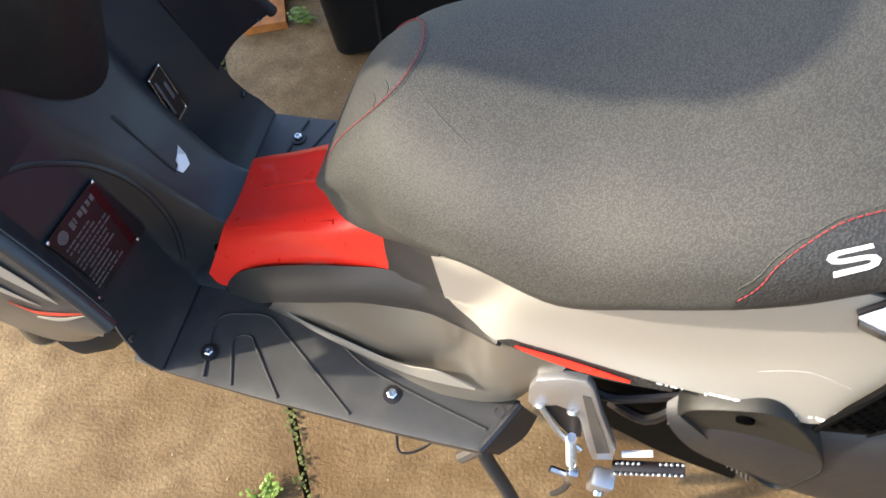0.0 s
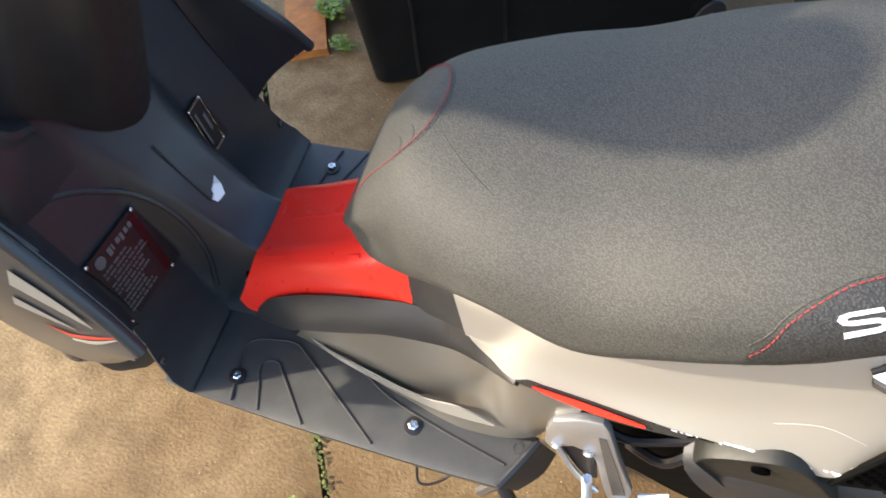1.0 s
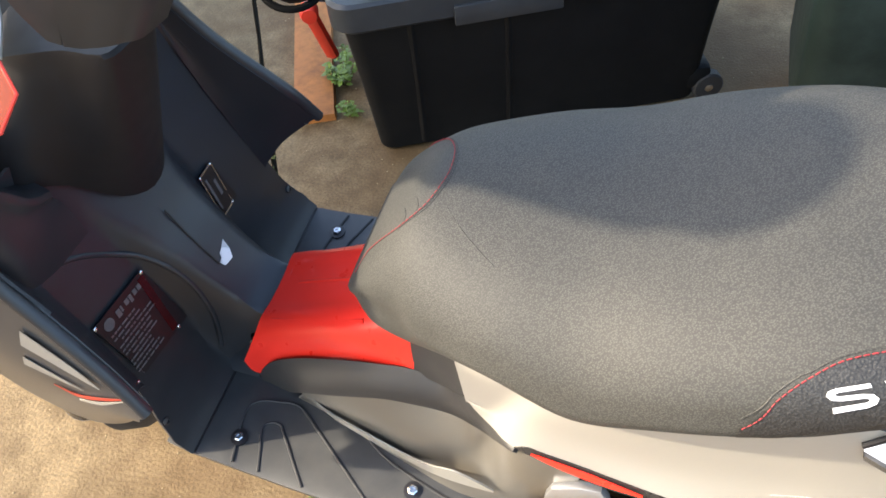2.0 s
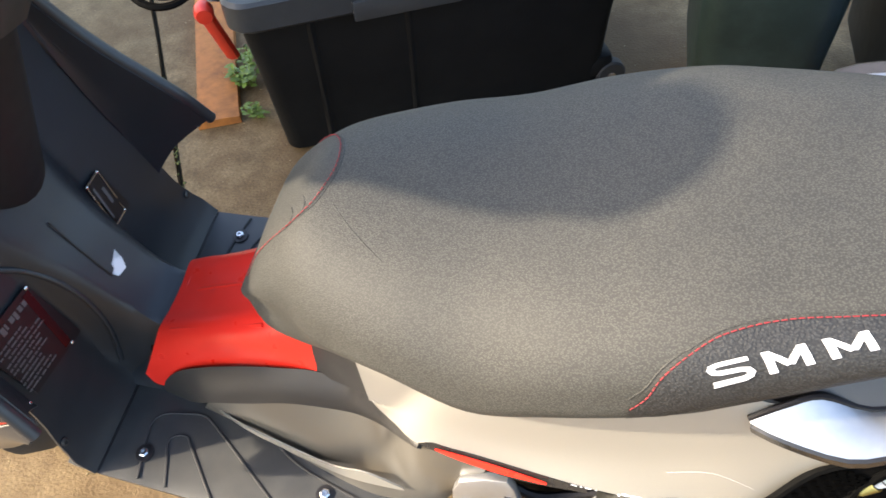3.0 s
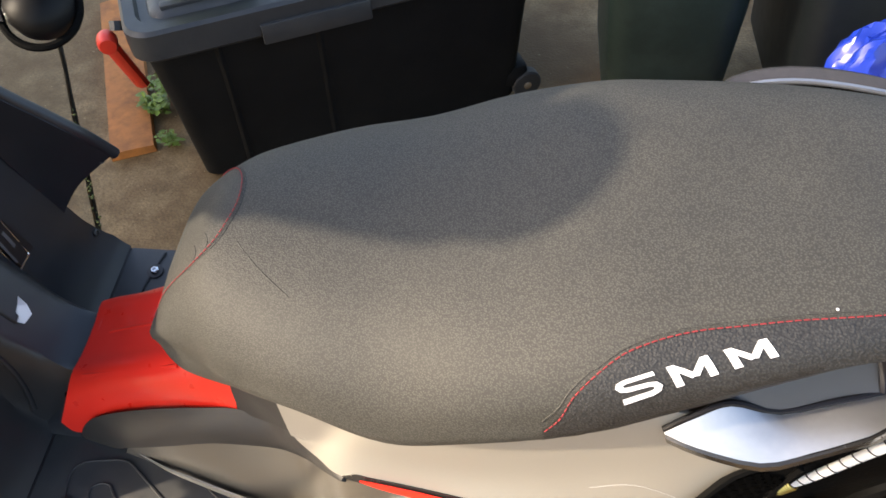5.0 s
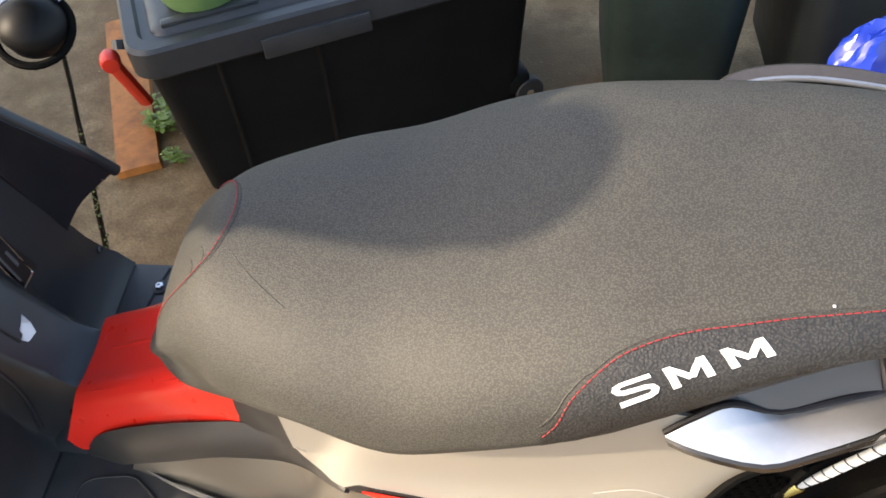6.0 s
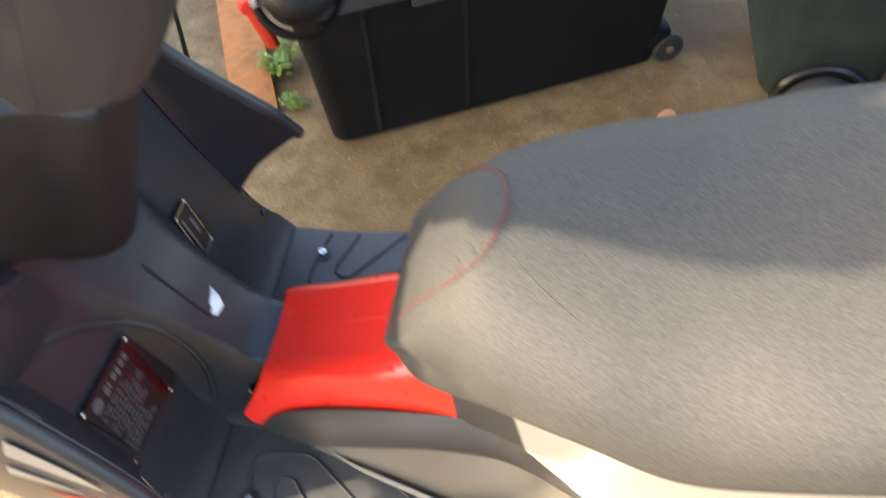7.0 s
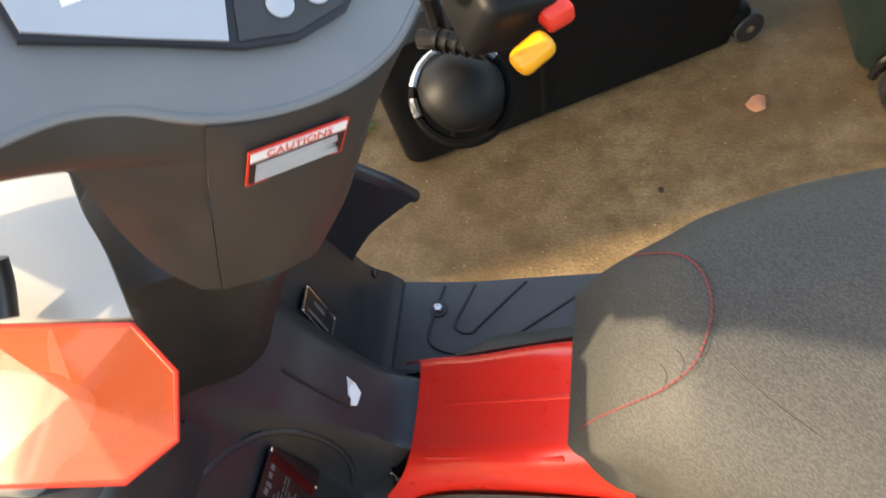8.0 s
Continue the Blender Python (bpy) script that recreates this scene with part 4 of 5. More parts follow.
coil = [np.array((0.832 + 0.010 * k / 48, -0.140, 0.592 + 0.024 * k / 48)) + 0.0068 * np.array((-0.9 * math.cos(k * 1.05), math.sin(k * 1.05), 0.4 * math.cos(k * 1.05))) for k in range(49)]
tube(bm, coil, 0.0013, 6, 2)
part("spring", bm, BRASS, scooter, "yellow zinc spring")
rear = Matrix.Translation((1.02, 0.0, 0.235)) @ Matrix.Rotation(radians(90), 4, "X")
bm = bmesh.new()
turned(bm, [(0.10, -0.045), (0.16, -0.058), (0.205, -0.06), (0.230, -0.042), (0.238, 0.0), (0.230, 0.042), (0.205, 0.06), (0.16, 0.058), (0.10, 0.045)], rear, 48)
bmesh.ops.recalc_face_normals(bm, faces=bm.faces[:])
rw = part("rear_wheel", bm, RUBBER, scooter, "black rear tyre")
turning("rim", [(0.02, -0.05), (0.12, -0.04), (0.135, -0.055), (0.135, 0.055), (0.12, 0.04), (0.02, 0.05)], rear, GREYMET, rw, 36)
rod("frame_tube", [(0.42, -0.10, 0.48), (0.60, -0.12, 0.50), (0.80, -0.11, 0.53), (1.0, -0.09, 0.60)], 0.016, BLACK, scooter, 10)
rod("frame_tube", [(0.42, 0.10, 0.48), (0.60, 0.12, 0.50), (0.80, 0.11, 0.53), (1.0, 0.09, 0.60)], 0.016, BLACK, scooter, 10)
box("engine_block", (0.26, 0.16, 0.22), pose(0.60, -0.03, 0.36, 0, -12, 0), SHADEBLACK, scooter, 0.03, 3)
box("battery_tray", (0.34, 0.17, 0.10), pose(0.72, 0.0, 0.52, 0, -6, 0), SHADEBLACK, scooter, 0.02, 3)
box("air_box", (0.17, 0.09, 0.11), pose(0.90, -0.08, 0.53, 0, -10, 0), SHADEBLACK, scooter, 0.02, 3)
# black sheet added for the shade behind the hose
sheet("hose_shade_sheet", [[(0.79, -0.150, 0.60), (0.88, -0.125, 0.68), (1.0, -0.10, 0.72)], [(0.80, -0.155, 0.56), (0.90, -0.135, 0.60), (1.03, -0.12, 0.64)], [(0.82, -0.155, 0.53), (0.92, -0.145, 0.54), (1.05, -0.13, 0.55)]], SHADEBLACK, scooter, 0.003)
rod("drain_hose", [(0.80, -0.158, 0.560), (0.84, -0.160, 0.552), (0.875, -0.155, 0.535)], 0.006, BLACK, scooter, 8)
rod("breather_hose", [(0.86, -0.150, 0.585), (0.885, -0.155, 0.61), (0.905, -0.150, 0.655), (0.95, -0.135, 0.68)], 0.007, SHADEBLACK, scooter, 8)
turning("hose_clamp", [(0.009, 0.0), (0.009, 0.006), (0.006, 0.008)], axes((0.80, -0.158, 0.560), (0, 0, 1), (0.3, 1, 0)), BRASS, scooter, 10)
rod("shock_absorber", [(0.86, -0.125, 0.52), (0.97, -0.14, 0.40)], 0.02, PLATE, scooter, 12)

# transmission cover
case = sheet("transmission_cover", [
    [(0.600, -0.165, 0.478), (0.63, -0.150, 0.505), (0.68, -0.145, 0.522), (0.74, -0.145, 0.528), (0.86, -0.145, 0.535), (1.02, -0.145, 0.50)],
    [(0.605, -0.182, 0.462), (0.64, -0.183, 0.485), (0.69, -0.182, 0.495), (0.75, -0.18, 0.490), (0.87, -0.178, 0.49), (1.04, -0.175, 0.45)],
    [(0.640, -0.186, 0.405), (0.67, -0.189, 0.42), (0.71, -0.19, 0.42), (0.77, -0.186, 0.40), (0.89, -0.182, 0.39), (1.05, -0.178, 0.36)],
    [(0.700, -0.172, 0.33), (0.715, -0.178, 0.33), (0.75, -0.18, 0.32), (0.80, -0.178, 0.30), (0.91, -0.175, 0.29), (1.05, -0.17, 0.27)],
    [(0.720, -0.13, 0.27), (0.74, -0.135, 0.26), (0.78, -0.14, 0.25), (0.83, -0.14, 0.24), (0.93, -0.14, 0.23), (1.05, -0.14, 0.22)]], CASE, scooter, 0.005, "grey cast transmission cover", nu=5, nv=5)
OVAL = [(0.6066, 0.521), (0.6167, 0.544), (0.6514, 0.568), (0.686, 0.579), (0.7145, 0.554), (0.745, 0.498), (0.7626, 0.441), (0.757, 0.388), (0.7455, 0.335), (0.7208, 0.346), (0.6577, 0.442)]
loop = [(q[0], q[1]) for q in spline(OVAL + [OVAL[0]], 4)][:-1]
cx, cz = 0.69, 0.46
bm = bmesh.new()
rows = [[(cx + (x - cx) * k, -y, cz + (z - cz) * k) for x, z in loop] for k, y in ((1.03, 0.168), (1.02, 0.186), (1.0, 0.1925), (0.975, 0.193), (0.955, 0.189), (0.6, 0.188), (0.15, 0.188))]
grid_mesh(bm, rows, 0, closed=True)
bm.verts.ensure_lookup_table()
bm.faces.new([bm.verts[6 * len(loop) + k] for k in range(len(loop))])
bmesh.ops.recalc_face_normals(bm, faces=bm.faces[:])
oval = part("clutch_cover", bm, DARKALU, case, "oval cast clutch cover with a raised rim")
for x, z, r in ((0.667, 0.540, 0.009), (0.684, 0.398, 0.008)):
    turning("case_bolt", [(r, 0.0), (r, 0.003), (r * 0.6, 0.004)], axes((x, -0.1885, z), (1, 0, 0), (0, 0, 1)), HOLE, oval, 14)
bm = bmesh.new()
for k in range(16):
    f = k / 15
    tube(bm, [(0.60 + 0.11 * f, -0.155, 0.452 - 0.15 * f), (0.606 + 0.11 * f, -0.178, 0.437 - 0.15 * f)], 0.0022, 5, 1)
part("cooling_ribs", bm, PLATE, case, "black cooling ribs")

# passenger foot peg on its cast bracket, with return spring
BRACKET = axes((0.5, -0.187, 0.524), (1, 0, 0), (0, 0.316, 0.949))
flat_at = lambda pts: [(x - 0.5, (y + 0.187) * 0.316 + (z - 0.524) * 0.949) for x, y, z in pts]
bm = bmesh.new()
prism(bm, flat_at([(0.456, -0.194, 0.503), (0.463, -0.189, 0.519), (0.491, -0.185, 0.532), (0.514, -0.184, 0.535), (0.522, -0.187, 0.524), (0.535, -0.201, 0.483), (0.555, -0.219, 0.429), (0.554, -0.223, 0.412), (0.532, -0.226, 0.404),
                   (0.524, -0.219, 0.427), (0.513, -0.206, 0.469), (0.506, -0.203, 0.482), (0.486, -0.201, 0.486), (0.462, -0.205, 0.474), (0.456, -0.201, 0.481)]), BRACKET @ Matrix.Translation((0, 0, -0.012)), 0.012)
bmesh.ops.bevel(bm, geom=[e for e in bm.edges if e.calc_face_angle(0) > 1.4], offset=0.002, segments=2, profile=0.5, affect="EDGES")
peg_bracket = part("footpeg_bracket", bm, ALU, scooter, "cast aluminium passenger footpeg bracket")
plaque("bracket_gusset", flat_at([(0.468, -0.203, 0.482), (0.508, -0.202, 0.482), (0.516, -0.217, 0.435), (0.506, -0.214, 0.430), (0.492, -0.214, 0.446)]), BRACKET @ Matrix.Translation((0, 0, -0.009)), 0.004, PLATE, peg_bracket)
rod("bracket_rib", [BRACKET @ Vector((a, b, 0.0)) for a, b in flat_at([(0.470, -0.2, 0.478), (0.492, -0.214, 0.442), (0.518, -0.222, 0.418)])], 0.0035, ALU, peg_bracket, 8)
plaque("arm_recess", flat_at([(0.512, -0.190, 0.512), (0.520, -0.190, 0.512), (0.537, -0.207, 0.463), (0.549, -0.219, 0.426), (0.536, -0.221, 0.420), (0.524, -0.207, 0.464)]), BRACKET @ Matrix.Translation((0, 0, 0.0002)), 0.0012, GREYMET, peg_bracket)
for x, y, z in ((0.469, -0.200, 0.485), (0.504, -0.200, 0.486)):
    turning("bracket_bolt", [(0.0065, 0.0), (0.0065, 0.004), (0.003, 0.006)], axes((x, y, z), (1, 0, 0), (0, -0.7, 0.7)), STEEL, peg_bracket, 12)
bm = bmesh.new()
tube(bm, [np.array((0.507 + 0.004 * k / 80, -0.222 - 0.014 * k / 80, 0.46 - 0.06 * k / 80)) + 0.0048 * np.array((math.cos(k * 0.9), math.sin(k * 0.9), 0.25 * math.sin(k * 0.9))) for k in range(80)], 0.0013, 5, 1)
part("return_spring", bm, STEEL, peg_bracket, "bright coil spring")
box("spring_clevis", (0.012, 0.012, 0.045), pose(0.512, -0.243, 0.378, 0, 8, 0), STEEL, peg_bracket, 0.003)
rod("clevis_pin", [(0.488, -0.243, 0.385), (0.508, -0.243, 0.376)], 0.005, STEEL, peg_bracket, 8)
rod("drop_rod", [(0.512, -0.243, 0.36), (0.505, -0.245, 0.31), (0.49, -0.24, 0.24)], 0.004, BLACK, peg_bracket, 8)
box("peg_hinge", (0.026, 0.024, 0.036), pose(0.546, -0.24, 0.375, 0, 10, 0), ALU, peg_bracket, 0.004)
turning("hinge_pin", [(0.006, 0.0), (0.006, 0.005), (0.004, 0.007)], axes((0.545, -0.252, 0.378), (1, 0, 0), (0, -0.5, 0.9)), STEEL, peg_bracket, 12)
peg = rod("footpeg", [(0.556, -0.224, 0.386), (0.595, -0.219, 0.396), (0.632, -0.214, 0.404)], 0.0085, PLATE, peg_bracket, 10, 3, "ribbed folding footpeg", flat=0.7)
for i in range(13):
    for j in (-1, 1):
        if j > 0 and 4 < i < 8:
            continue
        f = i / 12
        box("peg_stud", (0.0034, 0.0042, 0.005), Matrix.Translation((0.560 + 0.069 * f, -0.227 + 0.010 * f + j * 0.0060, 0.3935 + 0.018 * f)), STEEL, peg, 0.0007, 1)
# black sheet added for the shade behind the footpeg
sheet("footpeg_shade_sheet", [[(0.455, -0.140, 0.52), (0.55, -0.146, 0.52), (0.65, -0.150, 0.52), (0.78, -0.150, 0.52)], [(0.47, -0.150, 0.42), (0.55, -0.152, 0.40), (0.63, -0.155, 0.38), (0.72, -0.155, 0.36)], [(0.49, -0.15, 0.335), (0.555, -0.155, 0.305), (0.62, -0.155, 0.25), (0.712, -0.155, 0.205)]], SHADEBLACK, scooter, 0.003)
rod("clip", [(0.563, -0.214, 0.41), (0.595, -0.208, 0.418)], 0.004, WHITE, peg_bracket, 8)
rod("wiring", [(0.47, -0.15, 0.49), (0.53, -0.165, 0.45), (0.58, -0.16, 0.46), (0.64, -0.15, 0.49)], 0.006, PLATE, scooter, 8)
rod("wiring", [(0.54, -0.16, 0.42), (0.58, -0.175, 0.43), (0.61, -0.165, 0.46), (0.66, -0.15, 0.50)], 0.007, PLATE, scooter, 8)
for x, z in ((0.52, 0.515), (0.56, 0.51), (0.60, 0.50)):
    turning("frame_bolt", [(0.007, 0.0), (0.007, 0.006), (0.003, 0.008)], axes((x, -0.15, z), (1, 0, 0), (0, -0.6, 0.8)), STEEL, scooter, 8)

# stand and cable loop under the floorboard
rod("side_stand", [(0.37, -0.17, 0.31), (0.391, -0.21, 0.248), (0.431, -0.24, 0.151), (0.475, -0.285, 0.035)], 0.010, BLACK, scooter, 10, 4, "side stand leg")
rod("stand_lug", [(0.355, -0.212, 0.192), (0.388, -0.20, 0.235)], 0.009, GREYMET, scooter, 8)
rod("cable_loop", [(0.283, -0.215, 0.315), (0.2842, -0.2284, 0.30), (0.2926, -0.246, 0.298), (0.31, -0.2432, 0.298), (0.3297, -0.2273, 0.302), (0.35, -0.20, 0.315)], 0.0020, PLATE, scooter, 6, 6)
bm = bmesh.new()
block(bm, (0.50, 0.20, 0.05), pose(0.18, 0, 0.27), 0.015, 2)
part("under_frame", bm, PLATE, scooter)
rod("headstock", [(-0.09, 0, 0.87), (-0.14, 0, 0.78), (-0.30, 0, 0.45)], 0.035, BLACK, scooter, 14)

# ---- handlebars, turned to the right ----
BAR = Matrix.Translation((-0.03, 0, 0.99)) @ Matrix(((-0.573, 0.682, 0.454, 0), (0.766, 0.643, 0, 0), (0.292, -0.348, 0.891, 0), (0, 0, 0, 1)))


def bar_rows(rows):
    return [[BAR @ Vector(p) for p in r] for r in rows]


EDGE = [(-0.012, -0.150, 0.141), (-0.029, -0.125, 0.144), (-0.038, -0.100, 0.145), (-0.037, -0.09, 0.144), (-0.034, -0.057, 0.143), (-0.040, -0.030, 0.142), (-0.055, 0.0, 0.139), (-0.063, 0.036, 0.137), (-0.062, 0.074, 0.137), (-0.052, 0.105, 0.138), (-0.034, 0.13, 0.140)]
LIP = [(x - 0.0005, y, z - 0.003) for x, y, z in EDGE]
RIDGE = [(-0.055, 0.0, 0.136), (-0.0605, 0.0, 0.110), (-0.071, 0.001, 0.05), (-0.083, 0.003, -0.015)]
cowl = sheet("handlebar_cowl", bar_rows([
    [RIDGE[0], (-0.061, 0.018, 0.135), (-0.063, 0.040, 0.134), (-0.062, 0.074, 0.134), (-0.052, 0.105, 0.135), (-0.034, 0.13, 0.137)],
    [RIDGE[1], (-0.069, 0.018, 0.112), (-0.0705, 0.040, 0.110), (-0.0700, 0.066, 0.109), (-0.065, 0.088, 0.108), (-0.035, 0.122, 0.105)],
    [RIDGE[2], (-0.079, 0.022, 0.046), (-0.084, 0.041, 0.045), (-0.085, 0.058, 0.043), (-0.078, 0.080, 0.040), (-0.042, 0.110, 0.03)],
    [RIDGE[3], (-0.0845, 0.018, -0.018), (-0.0885, 0.034, -0.0135), (-0.0895, 0.048, -0.009), (-0.086, 0.066, -0.008), (-0.05, 0.095, -0.03)]]),
    MATTE, scooter, 0.004, "matte grey handlebar cowl", nu=5, nv=5)
sheet("cowl_brow", bar_rows([
    LIP[2:6] + [RIDGE[0]],
    [(-0.041, -0.100, 0.126), (-0.040, -0.09, 0.126), (-0.042, -0.060, 0.122), (-0.049, -0.030, 0.122), (-0.058, 0.0, 0.122)],
    [(-0.029, -0.099, 0.109), (-0.030, -0.09, 0.109), (-0.038, -0.055, 0.106), (-0.049, -0.028, 0.108), RIDGE[1]]]), MATTE, cowl, 0.003, nu=5, nv=4)
sheet("cowl_cheek", bar_rows([
    [(-0.038, -0.056, 0.108), (-0.0435, -0.038, 0.108), (-0.051, -0.018, 0.109), RIDGE[1]],
    [(-0.047, -0.049, 0.080), (-0.053, -0.034, 0.080), (-0.059, -0.016, 0.080), (-0.0635, 0.0, 0.080)],
    [(-0.055, -0.041, 0.050), (-0.060, -0.028, 0.050), (-0.064, -0.013, 0.050), RIDGE[2]],
    [(-0.067, -0.028, 0.018), (-0.071, -0.018, 0.016), (-0.074, -0.008, 0.016), (-0.0765, 0.002, 0.016)],
    [(-0.0795, -0.008, -0.012), (-0.0807, -0.004, -0.013), (-0.082, 0.0, -0.014), RIDGE[3]]]), MATTE, cowl, 0.003, nu=5, nv=4)
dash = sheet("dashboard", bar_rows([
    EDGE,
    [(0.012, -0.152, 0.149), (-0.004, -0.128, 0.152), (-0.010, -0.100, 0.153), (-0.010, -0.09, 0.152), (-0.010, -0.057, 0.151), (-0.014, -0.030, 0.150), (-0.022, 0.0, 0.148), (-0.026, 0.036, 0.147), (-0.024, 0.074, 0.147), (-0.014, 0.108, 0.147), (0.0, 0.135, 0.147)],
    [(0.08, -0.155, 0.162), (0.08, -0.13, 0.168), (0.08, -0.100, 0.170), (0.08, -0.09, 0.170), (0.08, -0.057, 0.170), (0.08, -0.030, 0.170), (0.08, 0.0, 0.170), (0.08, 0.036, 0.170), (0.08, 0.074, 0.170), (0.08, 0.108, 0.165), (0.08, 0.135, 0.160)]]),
    SKYLIT_DASH, scooter, 0.004, "matte grey dashboard panel", nu=4, nv=4)
TILT = BAR @ Matrix.Translation((0, 0, 0.1555)) @ Matrix.Rotation(radians(-13), 4, "Y")


def dash_shape(name, outline, depth, lift, mat, parent, label=""):
    return plaque(name, outline, TILT @ Matrix.Translation((0, 0, lift)), depth, mat, parent, label)


gauge = dash_shape("gauge_surround", [(-0.004, -0.058), (-0.020, -0.012), (-0.036, 0.030), (-0.040, 0.055), (-0.034, 0.085), (-0.015, 0.108), (0.05, 0.11), (0.07, -0.05), (0.03, -0.062)], 0.004, 0.0, PLATE, dash, "black gauge surround")
dash_shape("display", [(-0.001, -0.0555), (-0.018, -0.012), (-0.031, 0.0235), (-0.008, 0.032), (0.055, 0.045), (0.065, -0.045), (0.03, -0.058)], 0.002, 0.0035, SCREEN, gauge, "pale liquid crystal display")
dash_shape("lamp_panel", [(-0.0325, 0.028), (-0.037, 0.055), (-0.031, 0.083), (-0.013, 0.105), (0.05, 0.106), (0.055, 0.05), (-0.008, 0.036)], 0.0015, 0.0035, MATTE, gauge)
for f, r in ((-0.022, 0.054), (-0.021, 0.074), (0.0, 0.06), (0.0, 0.085)):
    turning("warning_lamp", [(0.0068, 0.0), (0.0068, 0.001), (0.004, 0.0018)], TILT @ Matrix.Translation((f, r, 0.005)), SCREEN, gauge, 16)
for k in range(6):
    dash_shape("display_segment", [(0.004 + 0.008 * k, -0.036 + 0.002 * k), (0.009 + 0.008 * k, -0.0355 + 0.002 * k), (0.0095 + 0.008 * k, -0.027 + 0.002 * k), (0.0045 + 0.008 * k, -0.0275 + 0.002 * k)], 0.0004, 0.0055, WHITE, gauge)

rod("cowl_seam", [BAR @ Vector((x - 0.0005, y, z - 0.0015)) for x, y, z in EDGE], 0.0026, SKYLIT_DASH, dash, 8, 4)
# caution label on the cowl
lab = [BAR @ Vector(p) for p in ((-0.0725, 0.013, 0.125), (-0.0735, 0.068, 0.122), (-0.0765, 0.068, 0.096), (-0.0755, 0.013, 0.097))]
lm = axes(lab[3], lab[2] - lab[3], lab[0] - lab[3])
lw, lh = (lab[2] - lab[3]).length, (lab[0] - lab[3]).length
label_plate = plaque("caution_label", [(0, 0), (lw, 0), (lw, lh), (0, lh)], lm, 0.0012, SWITCHRED, cowl, "red and white caution label with fine print")


def lab_mark(u, v, w, h, mat):
    return plaque("print", [(u * lw, v * lh), ((u + w) * lw, v * lh), ((u + w) * lw, (v + h) * lh), (u * lw, (v + h) * lh)], lm @ Matrix.Translation((0, 0, 0.0012)), 0.0004, mat, label_plate)


lab_mark(0.02, 0.72, 0.96, 0.24, WHITE)
lab_mark(0.02, 0.06, 0.96, 0.62, PLATE)
rnd = random.Random(2)
for k in range(6):
    plaque("print", [(0.08 * lw, (0.1 + 0.095 * k) * lh), (rnd.uniform(0.75, 0.95) * lw, (0.1 + 0.095 * k) * lh), (0.9 * lw, (0.132 + 0.095 * k) * lh), (0.08 * lw, (0.132 + 0.095 * k) * lh)], lm @ Matrix.Translation((0, 0, 0.0016)), 0.0003, WHITE, label_plate)
txt = bpy.data.curves.new("caution_text", "FONT")
txt.body, txt.size, txt.extrude, txt.align_x = "CAUTIONS", lh * 0.26, 0.0002, "CENTER"
word = new("caution_text", txt)
word.data.materials.append(SWITCHRED)
word.parent = label_plate
word.matrix_local = lm @ Matrix.Translation((lw * 0.5, lh * 0.755, 0.0018))

# right switchgear, brake reservoir and grip
grip_bar = rod("handlebar", [BAR @ Vector(p) for p in ((0.02, 0.10, 0.12), (0.0, 0.18, 0.125), (-0.01, 0.26, 0.12), (-0.02, 0.38, 0.11))], 0.014, BLACK, scooter, 12)
rod("grip", [BAR @ Vector(p) for p in ((-0.0105, 0.265, 0.1195), (-0.02, 0.38, 0.11))], 0.018, RUBBER, grip_bar, 14, label="black rubber grip")
SHADE_MIRROR_AT = axes((-0.20, -0.178, 1.264), (0.25, -0.97, 0), (-0.1, 0.0, 1.0)) @ Matrix.Diagonal((0.95, 0.98, 1.0, 1.0))
left_bar = rod("handlebar", [BAR @ Vector(p) for p in ((0.02, -0.10, 0.12), (0.0, -0.18, 0.125), (-0.01, -0.26, 0.12), (-0.016, -0.295, 0.116))], 0.014, BLACK, scooter, 12)
rod("grip", [BAR @ Vector(p) for p in ((-0.005, -0.225, 0.122), (-0.016, -0.30, 0.116))], 0.018, RUBBER, left_bar, 14, label="black rubber grip")
rod("brake_lever", [BAR @ Vector(p) for p in ((0.02, -0.17, 0.12), (0.042, -0.22, 0.117), (0.046, -0.29, 0.110))], 0.006, GREYMET, left_bar, 8, flat=0.6)
box("switch_housing", (0.05, 0.055, 0.05), BAR @ pose(-0.030, 0.205, 0.105, 0, 0, 8), DARKDOME, grip_bar, 0.01, 3)
box("stop_switch", (0.02, 0.026, 0.014), Matrix.Translation((0.205, 0.101, 1.002)) @ Matrix.Rotation(radians(38), 4, "Z"), SWITCHRED, grip_bar, 0.004, 2, "red rocker switch")
box("start_button", (0.017, 0.027, 0.014), Matrix.Translation((0.196, 0.073, 0.996)) @ Matrix.Rotation(radians(-50), 4, "Z") @ Matrix.Rotation(radians(12), 4, "X"), AMBER, grip_bar, 0.006, 3, "amber push button")
lamp_m = Matrix.Translation((0.132, 0.122, 0.893)) @ Matrix.Rotation(radians(14), 4, "Y")
LAMP_PROFILE = [(0.012, -0.03), (0.026, -0.018), (0.033, 0.0), (0.034, 0.008), (0.031, 0.018), (0.02, 0.030), (0.008, 0.036), (0.001, 0.037)]
ind = turning("front_indicator", [(r * 0.95, z * 0.8) for r, z in LAMP_PROFILE], lamp_m, DARKDOME, scooter, 28, "round black lamp housing with a bright rim")
LAMP_FACE = axes((0.134, 0.117, 0.898), (0.978, 0.115, -0.174), (-0.026, 0.897, 0.442))
for a0, a1, thick in ((118, 172, 0.0034), (48, 84, 0.0036), (186, 208, 0.0034)):
    rod("bright_rim", [LAMP_FACE @ Vector((0.0355 * math.cos(radians(q)), 0.0355 * math.sin(radians(q)), 0.0)) for q in np.linspace(a0, a1, 6)], thick, STEEL, ind, 8, 2)
